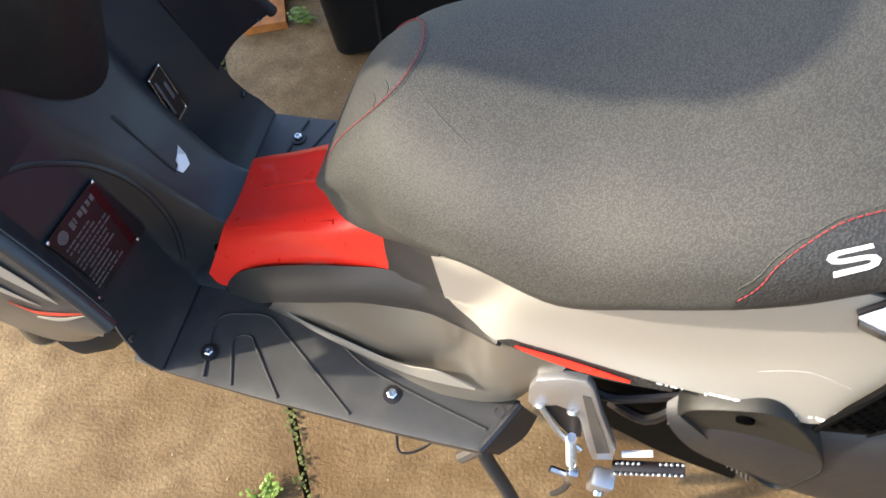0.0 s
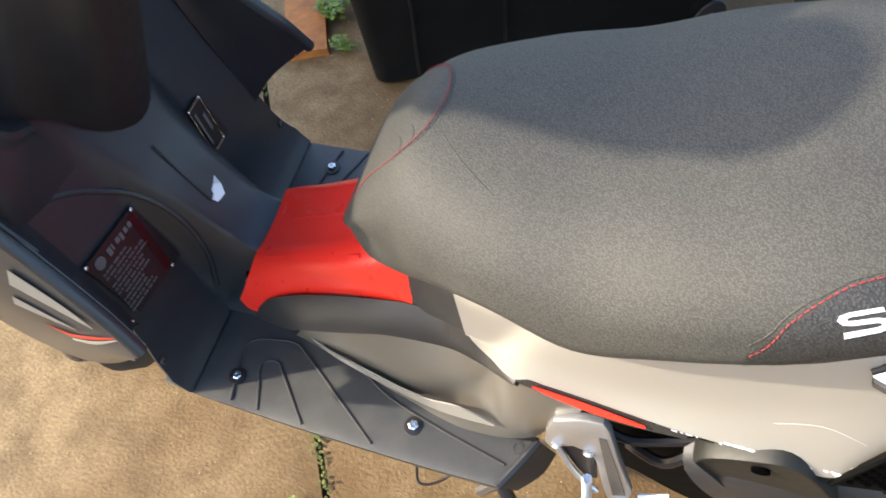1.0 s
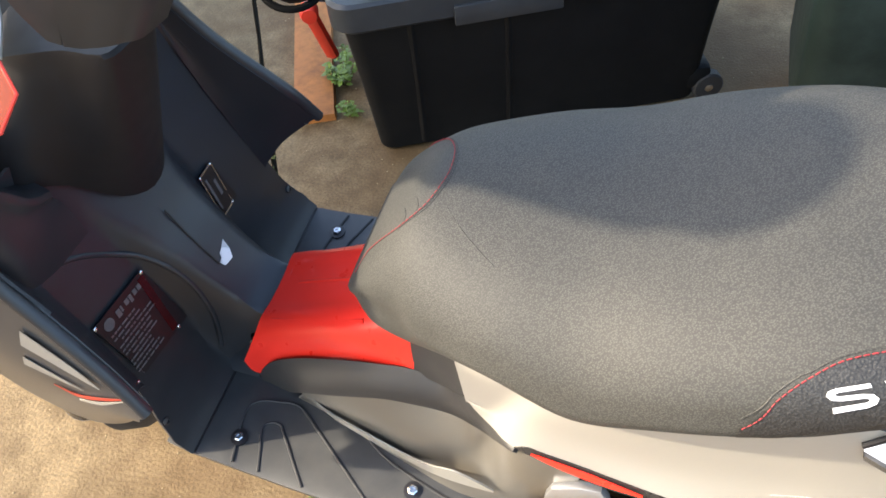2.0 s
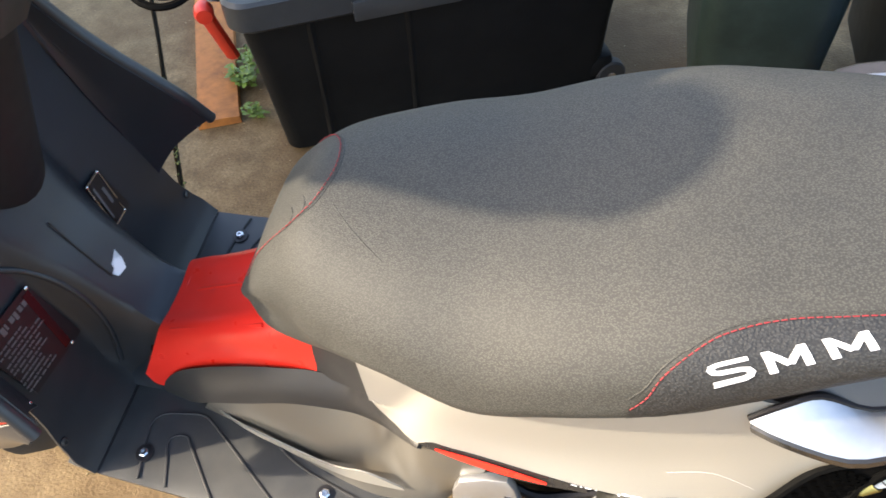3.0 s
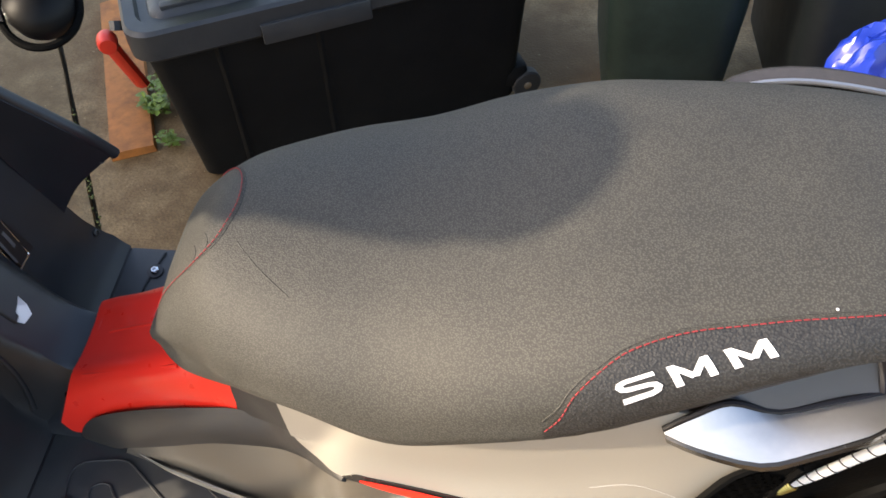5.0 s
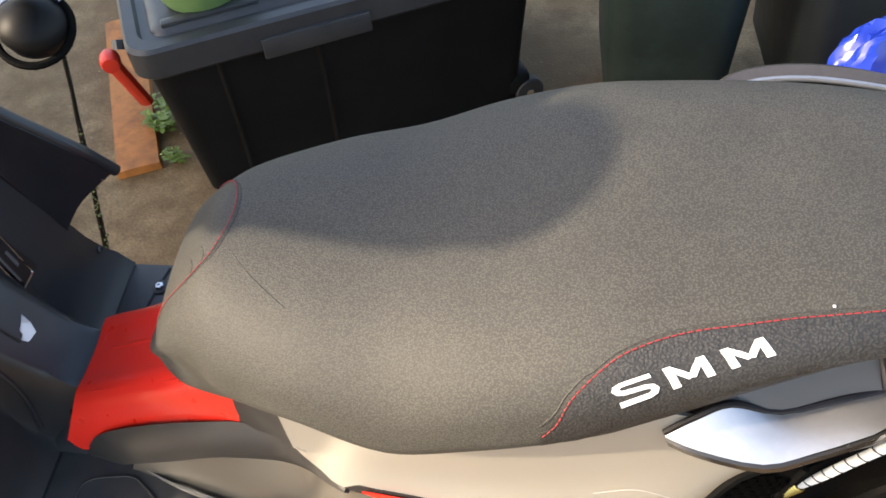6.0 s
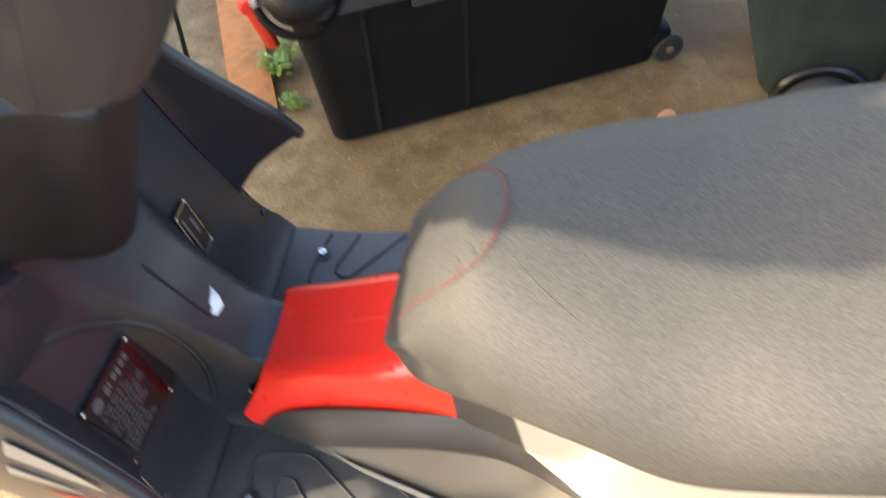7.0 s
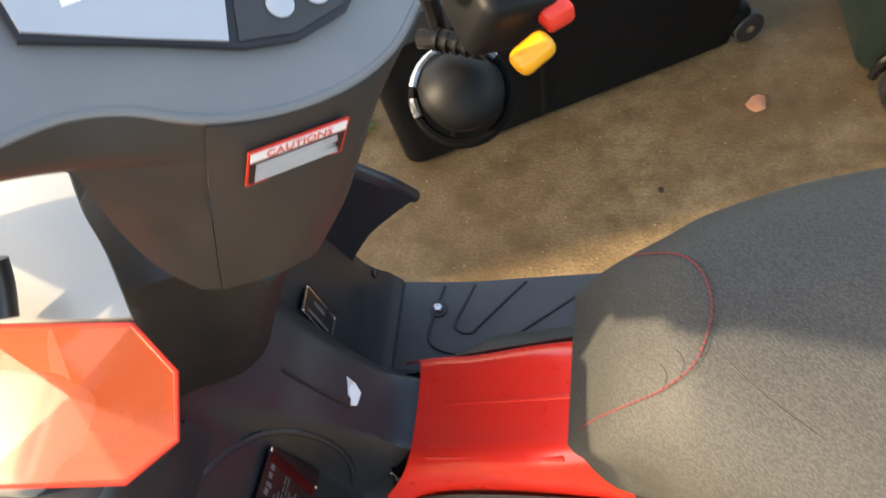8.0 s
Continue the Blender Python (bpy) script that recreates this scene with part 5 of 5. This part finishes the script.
rod("housing_ring", [LAMP_FACE @ Vector((0.0352 * math.cos(radians(q)), 0.0352 * math.sin(radians(q)), -0.003)) for q in range(0, 361, 20)], 0.0038, SHADEBLACK, ind, 8, 2)
rod("boot", [(0.108, 0.135, 0.938), (0.132, 0.131, 0.940), (0.156, 0.126, 0.934)], 0.007, DARKDOME, ind, 8)
for k in range(5):
    turning("boot_ring", [(0.0085, -0.0015), (0.0085, 0.0015)], axes((0.122 + 0.007 * k, 0.1325 - 0.0012 * k, 0.9395 - 0.0008 * k), (0, 0, 1), (0.3, 1, 0)), DARKDOME, ind, 10)
turning("clamp_nut", [(0.008, 0.0), (0.008, 0.006), (0.004, 0.009)], Matrix.Translation((0.138, 0.148, 0.94)), STEEL, ind, 6)
rod("clamp_post", [(0.118, 0.152, 0.925), (0.118, 0.150, 0.965)], 0.006, DARKDOME, ind, 8)
# unseen left mirror on its stalk, added to cast shade on the seat
shade_mirror = turning("shade_mirror", [(0.001, -0.020), (0.045, -0.018), (0.074, -0.008), (0.080, 0.0), (0.078, 0.004), (0.001, 0.004)], SHADE_MIRROR_AT, SATIN, scooter, 32, "unseen oval head on a bent stalk, added to shade the seat")
turning("shade_mirror_glass", [(0.001, 0.004), (0.073, 0.004), (0.073, 0.0052), (0.001, 0.0052)], SHADE_MIRROR_AT, STEEL, shade_mirror, 32)
rod("shade_mirror_stalk", [BAR @ Vector((0.0, -0.19, 0.13)), BAR @ Vector((0.0, -0.20, 0.17)), SHADE_MIRROR_AT @ Vector((0.0, -0.03, -0.018))], 0.006, SATIN, shade_mirror, 8)
# left controls, the unseen twin of the right ones, set where they shade the seat
twin_m = Matrix.Translation((-0.172, -0.112, 1.048)) @ Matrix.Rotation(radians(14), 4, "Y")
twin = turning("front_indicator", LAMP_PROFILE, twin_m, SATIN, scooter, 28, "round black lamp housing with a bright rim")
rod("boot", [(-0.172, -0.112, 1.075), (-0.165, -0.12, 1.095), (-0.16, -0.13, 1.14)], 0.012, PLATE, twin, 8)
# unseen plate, its outline traced back from the shadow on the seat
SHADE_OUTLINE = [(-0.076, 1.000), (-0.104, 1.025), (-0.144, 1.072), (-0.209, 1.165), (-0.235, 1.205), (-0.236, 1.225), (-0.15, 1.245), (-0.08, 1.240), (-0.035, 1.20), (-0.030, 1.02), (-0.035, 0.962), (-0.055, 0.968)]
bm = bmesh.new()
prism(bm, SHADE_OUTLINE, axes((-0.245, 0, 0), (0, 1, 0), (0, 0, 1)), 0.05)
bmesh.ops.bevel(bm, geom=[e for e in bm.edges if e.calc_face_angle(0) > 1.2], offset=0.006, segments=2, profile=0.5, affect="EDGES")
part("seat_shade_plate", bm, PLATE, left_bar, "unseen black plate, outlined to shade the seat")
box("horn_button", (0.014, 0.022, 0.014), BAR @ pose(-0.060, -0.20, 0.095), AMBER, left_bar, 0.004, 2)
rod("cable_boot", [(-0.122, -0.066, 0.985), (-0.120, -0.078, 0.975), (-0.118, -0.095, 0.965)], 0.011, PLATE, scooter, 12)

# red faceted panel and silver nose panel at the left front
pod_o = [(-0.042, -0.088, 0.945), (-0.009, -0.114, 0.938), (0.001, -0.153, 0.935), (-0.026, -0.179, 0.932), (-0.125, -0.190, 0.930), (-0.155, -0.095, 0.945)]
centre = (-0.066, -0.136, 0.950)
bm = bmesh.new()
c = bm.verts.new(centre)
vs = [bm.verts.new(p) for p in pod_o]
for i in range(6):
    j = (i + 1) % 6
    bm.faces.new((c, vs[i], vs[j]))
bmesh.ops.recalc_face_normals(bm, faces=bm.faces[:])
red_panel = part("red_panel", bm, LENS, scooter, "faceted translucent red lamp lens", smooth=False)
red_panel.visible_shadow = False
rod("panel_edge", pod_o + [pod_o[0]], 0.0018, SWITCHRED, red_panel, 6, 1).visible_shadow = False
box("lamp_reflector", (0.07, 0.085, 0.06), pose(-0.165, -0.142, 0.850), SILVER, scooter, 0.012, 3)
sheet("nose_panel", [[(-0.043, -0.084, 0.943), (-0.09, -0.088, 0.944), (-0.156, -0.092, 0.943)],
                     [(-0.077, -0.0395, 0.940), (-0.12, -0.044, 0.942), (-0.18, -0.045, 0.940)],
                     [(-0.104, -0.0096, 0.939), (-0.145, -0.012, 0.940), (-0.20, -0.015, 0.936)],
                     [(-0.127, 0.022, 0.937), (-0.165, 0.028, 0.936), (-0.22, 0.035, 0.93)]], SILVER, scooter, 0.004, "silver nose panel")
# knee panel: a broad black block between the cowl and the shield, with a flat shelf on top
TOP_RING = [(-0.15, -0.060, 0.895), (-0.0734, -0.0522, 0.912), (-0.027, -0.0405, 0.915), (0.028, -0.046, 0.924), (0.036, -0.020, 0.92), (0.028, 0.035, 0.91), (-0.05, 0.07, 0.92), (-0.14, 0.06, 0.90)]
LOW_RING = [(-0.16, -0.128, 0.775), (-0.118, -0.112, 0.775), (-0.116, -0.07, 0.730), (-0.104, -0.030, 0.662), (-0.094, 0.010, 0.636), (-0.103, 0.054, 0.642), (-0.13, 0.085, 0.68), (-0.16, 0.06, 0.70)]
bm = bmesh.new()
middle = np.mean(TOP_RING, axis=0)
levels = [[np.array(p) + (middle - np.array(p)) * 0.5 for p in TOP_RING], [np.array(p) + (middle - np.array(p)) * 0.05 for p in TOP_RING]]
levels += [[np.array(a) * (1 - k) + np.array(b) * k - np.array((0, 0, 0.004)) for a, b in zip(TOP_RING, LOW_RING)] for k in (0.0, 0.3, 0.65, 1.0)]
grid_mesh(bm, [spline(r + [r[0]], 3)[:-1] for r in levels], 0, closed=True)
bm.verts.ensure_lookup_table()
bm.faces.new([bm.verts[i] for i in range(24)])
bmesh.ops.recalc_face_normals(bm, faces=bm.faces[:])
part("knee_panel", bm, COLUMN, scooter, "black plastic knee panel under the handlebar")
sheet("apron_side", [[(-0.062, -0.212, 0.70), (-0.13, -0.222, 0.69), (-0.23, -0.215, 0.68)], [(-0.095, -0.206, 0.765), (-0.16, -0.212, 0.765), (-0.25, -0.20, 0.765)], [(-0.118, -0.199, 0.84), (-0.17, -0.200, 0.845), (-0.25, -0.185, 0.85)]][::-1], BLACK, scooter, 0.004)
sheet("pod_skirt", [[(-0.16, -0.095, 0.765), (-0.16, -0.132, 0.79), (-0.16, -0.155, 0.835), (-0.16, -0.182, 0.85), (-0.20, -0.195, 0.85)],
                    [(-0.100, -0.105, 0.765), (-0.094, -0.132, 0.79), (-0.092, -0.156, 0.838), (-0.095, -0.184, 0.85), (-0.12, -0.20, 0.85)],
                    [(-0.104, -0.103, 0.75), (-0.098, -0.132, 0.765), (-0.096, -0.156, 0.79), (-0.098, -0.186, 0.81), (-0.12, -0.20, 0.82)],
                    [(-0.110, -0.095, 0.73), (-0.104, -0.132, 0.73), (-0.102, -0.156, 0.735), (-0.102, -0.186, 0.745), (-0.12, -0.2, 0.76)],
                    [(-0.116, -0.09, 0.665), (-0.118, -0.13, 0.668), (-0.118, -0.155, 0.673), (-0.115, -0.185, 0.69), (-0.12, -0.195, 0.71)]][::-1], BLACK, scooter, 0.004, "black glove box bulge", nu=5, nv=5)

# ---- unseen pier added ahead of the scooter, which shades the ground behind it ----
PIER = material("shade_pier_render", (0.42, 0.40, 0.36), 0.85, vary=0.12, scale=30, bump=0.4, bump_scale=120, stain=(0.28, 0.26, 0.22), stain_scale=2)
box("shade_pier", (0.25, 1.71, 2.8), pose(-2.9, 0.345, 1.4), PIER, None, 0.01)
tagged(bpy.data.objects["shade_pier"], "unseen plain pier added to shade the ground", "wall", kind="structure")

# ---- storage trunk ----
trunk = tagged(new("storage_trunk"), "black plastic wheeled storage trunk with a ribbed lid and red latches", "storage box")
trunk.matrix_world = Matrix.Translation((-0.185, 0.687, 0)) @ Matrix.Rotation(radians(28), 4, "Z")
L, W = 0.76, 0.46
bm = bmesh.new()
rows = []
for z, o in ((0.004, -0.014), (0.012, -0.004), (0.2, 0.010), (0.38, 0.026)):
    ring = []
    for cx, cy, a0 in ((-o, -o, 180), (L + o, -o, 270), (L + o, W + o, 0), (-o, W + o, 90)):
        sx, sy = (1 if cx < 0.3 else -1), (1 if cy < 0.2 else -1)
        for k in range(6):
            a = radians(a0 + 18 * k)
            ring.append((cx + sx * 0.035 + 0.035 * math.cos(a), cy + sy * 0.035 + 0.035 * math.sin(a), z))
    rows.append(ring)
grid_mesh(bm, rows, 0, closed=True)
bm.verts.ensure_lookup_table()
bm.faces.new([bm.verts[i] for i in range(24)])
part("body", bm, TRUNK, trunk)
for k in range(2):
    x = 0.10 + 0.20 * k
    sheet("wall_rib", [[(x, 0.006, 0.02), (x + 0.003, -0.006, 0.20), (x + 0.004, -0.022, 0.37)], [(x + 0.008, -0.001, 0.02), (x + 0.011, -0.013, 0.20), (x + 0.012, -0.029, 0.37)],
                       [(x + 0.016, 0.006, 0.02), (x + 0.019, -0.006, 0.20), (x + 0.020, -0.022, 0.37)]], TRUNK, trunk, 0.002, nu=3, nv=3)


def rounded(x0, x1, y0, y1, r, n=6):
    out = []
    for cx, cy, a0 in ((x0 + r, y0 + r, 180), (x1 - r, y0 + r, 270), (x1 - r, y1 - r, 0), (x0 + r, y1 - r, 90)):
        out += [(cx + r * math.cos(radians(a0 + 90 * k / n)), cy + r * math.sin(radians(a0 + 90 * k / n))) for k in range(n + 1)]
    return out


bm = bmesh.new()
rows = []
for z, o, r in ((0.365, 0.040, 0.05), (0.372, 0.046, 0.05), (0.425, 0.046, 0.05), (0.432, 0.040, 0.05), (0.432, 0.018, 0.045), (0.424, 0.012, 0.04), (0.424, -0.005, 0.035), (0.430, -0.010, 0.03), (0.438, -0.03, 0.03), (0.438, -0.10, 0.03)):
    rows.append([(x, y, z) for x, y in rounded(-o, L + o, -o, W + o, r)])
grid_mesh(bm, rows, 0, closed=True)
bm.verts.ensure_lookup_table()
n = len(rows[0])
bm.faces.new([bm.verts[(len(rows) - 1) * n + i] for i in range(n)])
bmesh.ops.recalc_face_normals(bm, faces=bm.faces[:])
lid = part("lid", bm, LID, trunk, "dark grey ribbed lid")
for x0, x1 in ((0.03, 0.22), (0.27, 0.50), (0.55, 0.73)):
    bm = bmesh.new()
    block(bm, (x1 - x0, 0.022, 0.012), pose((x0 + x1) / 2, 0.03, 0.436), 0.004, 2)
    part("lid_rib", bm, LID, lid)
    plaque("lid_slot", rounded(x1 + 0.012, x1 + 0.042, 0.022, 0.034, 0.005, 3), Matrix.Translation((0, 0, 0.4385)), 0.0006, PLATE, lid)
box("lid_lip", (0.22, 0.012, 0.045), pose(0.31, -0.047, 0.375), LID, lid, 0.004)
latch_top, latch_low = (trunk.matrix_world.inverted() @ Vector(p) for p in ((-0.284, 0.688, 0.378), (-0.312, 0.782, 0.200)))
lt = rod("latch", [latch_top, (latch_top + latch_low) / 2, latch_low], 0.017, SWITCHRED, trunk, 8, 3, "red swing latch", flat=0.7)
turning("latch_knuckle", [(0.001, -0.021), (0.016, -0.02), (0.02, -0.01), (0.02, 0.01), (0.016, 0.02), (0.001, 0.021)], axes(latch_top, (0, 0, 1), (1, 0, 0)), SWITCHRED, lt, 14)
rod("latch_hook", [(-0.058, 0.06, 0.41), (-0.062, 0.05, 0.395)], 0.014, LID, lt, 8)
rod("latch", [(-0.062, 0.30, 0.385), (-0.062, 0.36, 0.39), (-0.055, 0.42, 0.42)], 0.015, SWITCHRED, trunk, 8, 3, "red swing latch")
for y in (0.0, W):
    cm = pose(L + 0.02, y + 0.012, 0.036, 90, 0, 0)
    cw = turning("wheel", [(0.012, -0.016), (0.032, -0.016), (0.036, -0.011), (0.036, 0.011), (0.032, 0.016), (0.012, 0.016)], cm, RUBBER, trunk, 24)
    turning("hub_cap", [(0.010, 0.0), (0.010, 0.017), (0.004, 0.019)], cm, STEEL, cw, 12)
box("wheel_fork", (0.07, 0.07, 0.06), pose(L - 0.01, 0.035, 0.065), TRUNK, trunk, 0.015)

pot = tagged(new("plant_pot"), "pale green round plastic tub on the trunk lid", "pot")
pot.matrix_world = Matrix.Translation((-0.125, 0.838, 0.4375))
turning("tub", [(0.075, 0.0), (0.082, 0.01), (0.095, 0.06), (0.105, 0.12), (0.109, 0.13), (0.104, 0.132), (0.098, 0.12), (0.08, 0.02)], Matrix.Identity(4), POT, pot, 40)


# ---- wheelie bins ----
def wheelie(name, m, w, d, h, mat, label, wheel_x):
    ob = tagged(new(name), label, "wheelie bin", group="bins behind the scooter")
    ob.matrix_world = m
    bm = bmesh.new()
    rows = []
    for z, o in ((0.07, -0.05), (0.09, -0.042), (0.5, -0.02), (0.9, 0.0), (0.91, 0.018), (0.95, 0.02)):
        rows.append([(x, y, z * h) for x, y in rounded(-o, w + o, -o, d + o, 0.05, 5)])
    grid_mesh(bm, rows, 0, closed=True)
    bm.verts.ensure_lookup_table()
    n = len(rows[0])
    bm.faces.new([bm.verts[i] for i in range(n)])
    bm.faces.new([bm.verts[(len(rows) - 1) * n + i] for i in range(n)])
    bmesh.ops.recalc_face_normals(bm, faces=bm.faces[:])
    part("body", bm, mat, ob)
    bm = bmesh.new()
    rows = [[(x, y, z) for x, y in rounded(-o, w + o, -o, d + o, 0.05, 5)] for z, o in ((0.95 * h, 0.025), (0.98 * h, 0.03), (1.0 * h, 0.02), (1.03 * h, -0.06))]
    grid_mesh(bm, rows, 0, closed=True)
    bm.verts.ensure_lookup_table()
    bm.faces.new([bm.verts[3 * n + i] for i in range(n)])
    bmesh.ops.recalc_face_normals(bm, faces=bm.faces[:])
    part("lid", bm, mat, ob)
    for x in (wheel_x,) if w < 0.4 else (wheel_x, w - wheel_x):
        wm = pose(x, 0.012, 0.077, 90, 0, 0)
        wh = turning("wheel", [(0.053, -0.018), (0.072, -0.020), (0.077, -0.013), (0.077, 0.013), (0.072, 0.020), (0.053, 0.018)], wm, RUBBER, ob, 40)
        turning("wheel_disc", [(0.001, -0.006), (0.055, -0.006), (0.055, 0.006), (0.001, 0.006)], wm, PLATE, wh, 32)
        for k in range(6):
            box("spoke", (0.042, 0.013, 0.010), wm @ Matrix.Rotation(radians(60 * k), 4, "Z") @ Matrix.Translation((0.037, 0, 0.009)), GREYMET, wh, 0.003, 1)
        turning("hub", [(0.012, 0.0), (0.012, 0.016), (0.006, 0.02)], wm, STEEL, wh, 12)
        arch = [(x + 0.088 * math.cos(a), 0.034, 0.08 + 0.088 * math.sin(a)) for a in np.linspace(0, math.pi, 9)]
        rod("wheel_arch", arch, 0.010, PLATE, ob, 8, 2)
    rod("axle", [(wheel_x, 0.02, 0.077), (w - wheel_x, 0.02, 0.077)], 0.011, STEEL, ob, 8)
    return ob


wheelie("wheelie_bin", pose(0.645, 0.825, 0, 0, 0, 4), 0.32, 0.50, 1.0, GREENBIN, "dark green plastic wheelie bin with spoked wheels", 0.155)
wheelie("wheelie_bin", pose(1.01, 0.84, 0, 0, 0, 4), 0.48, 0.52, 1.05, DARKBIN, "charcoal plastic wheelie bin beside the green one", 0.125)

# ---- blue bag ----
bm = bmesh.new()
bmesh.ops.create_icosphere(bm, subdivisions=5, radius=1.0)
for v in bm.verts:
    d = v.co.copy()
    f = 1 + 0.30 * noise.noise(d * 1.6) + 0.16 * abs(noise.noise(d * 4.2)) + 0.08 * abs(noise.noise(d * 9.0)) - 0.05 * abs(noise.noise(d * 17.0))
    v.co = Vector((d.x * 0.12 * f, d.y * 0.085 * f, max(-0.255, d.z * 0.27 * f)))
    if d.z > 0.75:
        v.co.x *= 0.65
bag = part("plastic_bag", bm, BLUEBAG)
bag.matrix_world = pose(1.165, 0.715, 0.256, 0, 0, 20)
tagged(bag, "crumpled bright blue plastic bag standing by the bins", "bag")

# ---- plank, stones, weeds ----
bm = bmesh.new()
pl = []
for i in range(25):
    y = -0.33 + 0.66 * i / 24
    pl.append([(-0.052 + 0.0015 * noise.noise((i, 0, 1)), y, 0.0), (-0.050 + 0.0015 * noise.noise((i, 0, 1)), y, 0.02), (-0.02, y, 0.0225 + 0.001 * noise.noise((i * 0.7, 2, 0))), (0.02, y, 0.022), (0.050 + 0.0015 * noise.noise((i, 4, 1)), y, 0.02), (0.052, y, 0.0)])
grid_mesh(bm, pl, 0, closed=True)
bm.verts.ensure_lookup_table()
bm.faces.new([bm.verts[i] for i in range(6)])
bm.faces.new([bm.verts[24 * 6 + i] for i in range(6)])
bmesh.ops.recalc_face_normals(bm, faces=bm.faces[:])
plank = part("plank", bm, WOOD)
plank.matrix_world = pose(-0.533, 1.05, 0.001, 0, 0, 26)
tagged(plank, "weathered orange-brown wooden plank lying on the concrete", "plank")


def stone(name, x, y, size, mat, label, seed, flat=0.5):
    bm = bmesh.new()
    bmesh.ops.create_icosphere(bm, subdivisions=2, radius=1.0)
    for v in bm.verts:
        f = 1 + 0.45 * noise.noise(v.co * 1.3 + Vector((seed, 0, 0)))
        v.co = Vector((v.co.x * size * f, v.co.y * size * f * 0.8, max(-size * flat * 0.6, v.co.z * size * flat * f)))
    ob = part(name, bm, mat)
    ob.matrix_world = pose(x, y, size * flat * 0.55, 0, 0, seed * 50)
    return tagged(ob, label, "stone")


stone("tile_shard", 0.512, 0.868, 0.022, TERRACOTTA, "small broken terracotta shard on the concrete", 1, 0.35)
stone("pebble", 0.323, 0.647, 0.007, SOIL, "small dark pebble on the concrete", 2)
rnd = random.Random(11)
bm = bmesh.new()
for k in range(900):
    x, y = rnd.uniform(-1.0, 1.1), rnd.uniform(-0.5, 1.4)
    r = rnd.uniform(0.0008, 0.0024)
    m = Matrix.Translation((x, y, r * 0.4)) @ Matrix.Rotation(rnd.uniform(0, 6), 4, "Z") @ Matrix.Diagonal((r, r * rnd.uniform(0.5, 1), r * 0.6, 1))
    bmesh.ops.create_icosphere(bm, subdivisions=1, radius=1.0, matrix=m)
GRIT = material("pale_grit", (0.34, 0.25, 0.13), 0.8, vary=0.4, scale=90)
tagged(part("grit", bm, GRIT), "fine pale grit scattered over the concrete", "grit", kind="stuff")


def leaf(bm, p, way, size, droop, rnd):
    """A small cupped leaf of six faces."""
    way = Vector(way).normalized()
    side = way.cross(Vector((0, 0, 1)))
    if side.length < 0.1:
        side = Vector((1, 0, 0))
    side.normalize()
    up = side.cross(way)
    pts = []
    for f, w in ((0, 0.05), (0.35, 0.42), (0.7, 0.36), (1.0, 0.02)):
        c = p + way * size * f - Vector((0, 0, droop * size * f * f))
        pts.append((bm.verts.new(c - side * size * w + up * size * 0.12 * w), bm.verts.new(c), bm.verts.new(c + side * size * w + up * size * 0.12 * w)))
    for a, b in zip(pts, pts[1:]):
        bm.faces.new((a[0], a[1], b[1], b[0]))
        bm.faces.new((a[1], a[2], b[2], b[1]))


def weed(x, y, spread, height, leaves, size, seed, label):
    rnd = random.Random(seed)
    ob = tagged(new("weed"), label, "weed")
    ob.matrix_world = Matrix.Translation((x, y, 0))
    stems, crown = bmesh.new(), bmesh.new()
    for k in range(max(6, leaves // 12)):
        a, r, h = rnd.uniform(0, 6.28), spread * rnd.uniform(0.1, 1.0), height * rnd.uniform(0.4, 1.0)
        tip = np.array((r * math.cos(a), r * math.sin(a), h))
        base = np.array((0.25 * tip[0], 0.25 * tip[1], 0.0))
        tube(stems, [base, 0.55 * (base + tip) + np.array((0, 0, 0.1 * h)), tip], 0.0011, 5, 2)
        for q in range(leaves // max(6, leaves // 12)):
            f = rnd.uniform(0.35, 1.0)
            p = Vector(base + (tip - base) * f) + Vector((rnd.uniform(-1, 1), rnd.uniform(-1, 1), rnd.uniform(-0.4, 0.6))) * size * 0.7
            p.z = max(p.z, 0.004)
            leaf(crown, p, (rnd.uniform(-1, 1), rnd.uniform(-1, 1), rnd.uniform(-0.1, 0.6)), size * rnd.uniform(0.6, 1.1), rnd.uniform(0, 0.5), rnd)
    part("stems", stems, LEAF, ob)
    tagged(part("leaves", crown, LEAF, ob, smooth=True), kind="stuff")
    return ob


weed(-0.375, 0.915, 0.048, 0.08, 150, 0.016, 1, "bushy green weed between plank and trunk")
weed(-0.318, 0.800, 0.030, 0.05, 70, 0.014, 2, "low green weed beside the trunk")
weed(-0.415, 0.985, 0.035, 0.06, 70, 0.014, 3, "small green weed by the plank")
weed(0.052, -0.292, 0.055, 0.022, 130, 0.0075, 4, "small weed growing in the slab joint")
bm = bmesh.new()
rnd = random.Random(5)
for k in range(300):
    d = rnd.uniform(-1.1, 1.0)
    p = GRID @ Vector((rnd.gauss(0, 0.004), -d, 0))
    r = rnd.uniform(0.0015, 0.0045)
    bmesh.ops.create_icosphere(bm, subdivisions=1, radius=1.0, matrix=Matrix.Translation((p.x, p.y, -0.006 + rnd.uniform(0, 0.004))) @ Matrix.Diagonal((r, r, r * 0.7, 1)))
for k in range(150):
    d = rnd.uniform(-0.1, 0.42)
    p = GRID @ Vector((rnd.gauss(0, 0.006), -d, 0))
    leaf(bm, Vector((p.x, p.y, 0.001)), (rnd.uniform(-1, 1), rnd.uniform(-1, 1), rnd.uniform(0.1, 0.8)), rnd.uniform(0.004, 0.010), 0.3, rnd)
tagged(part("moss", bm, MOSS), "yellow-green moss filling the slab joint", "moss", kind="stuff")
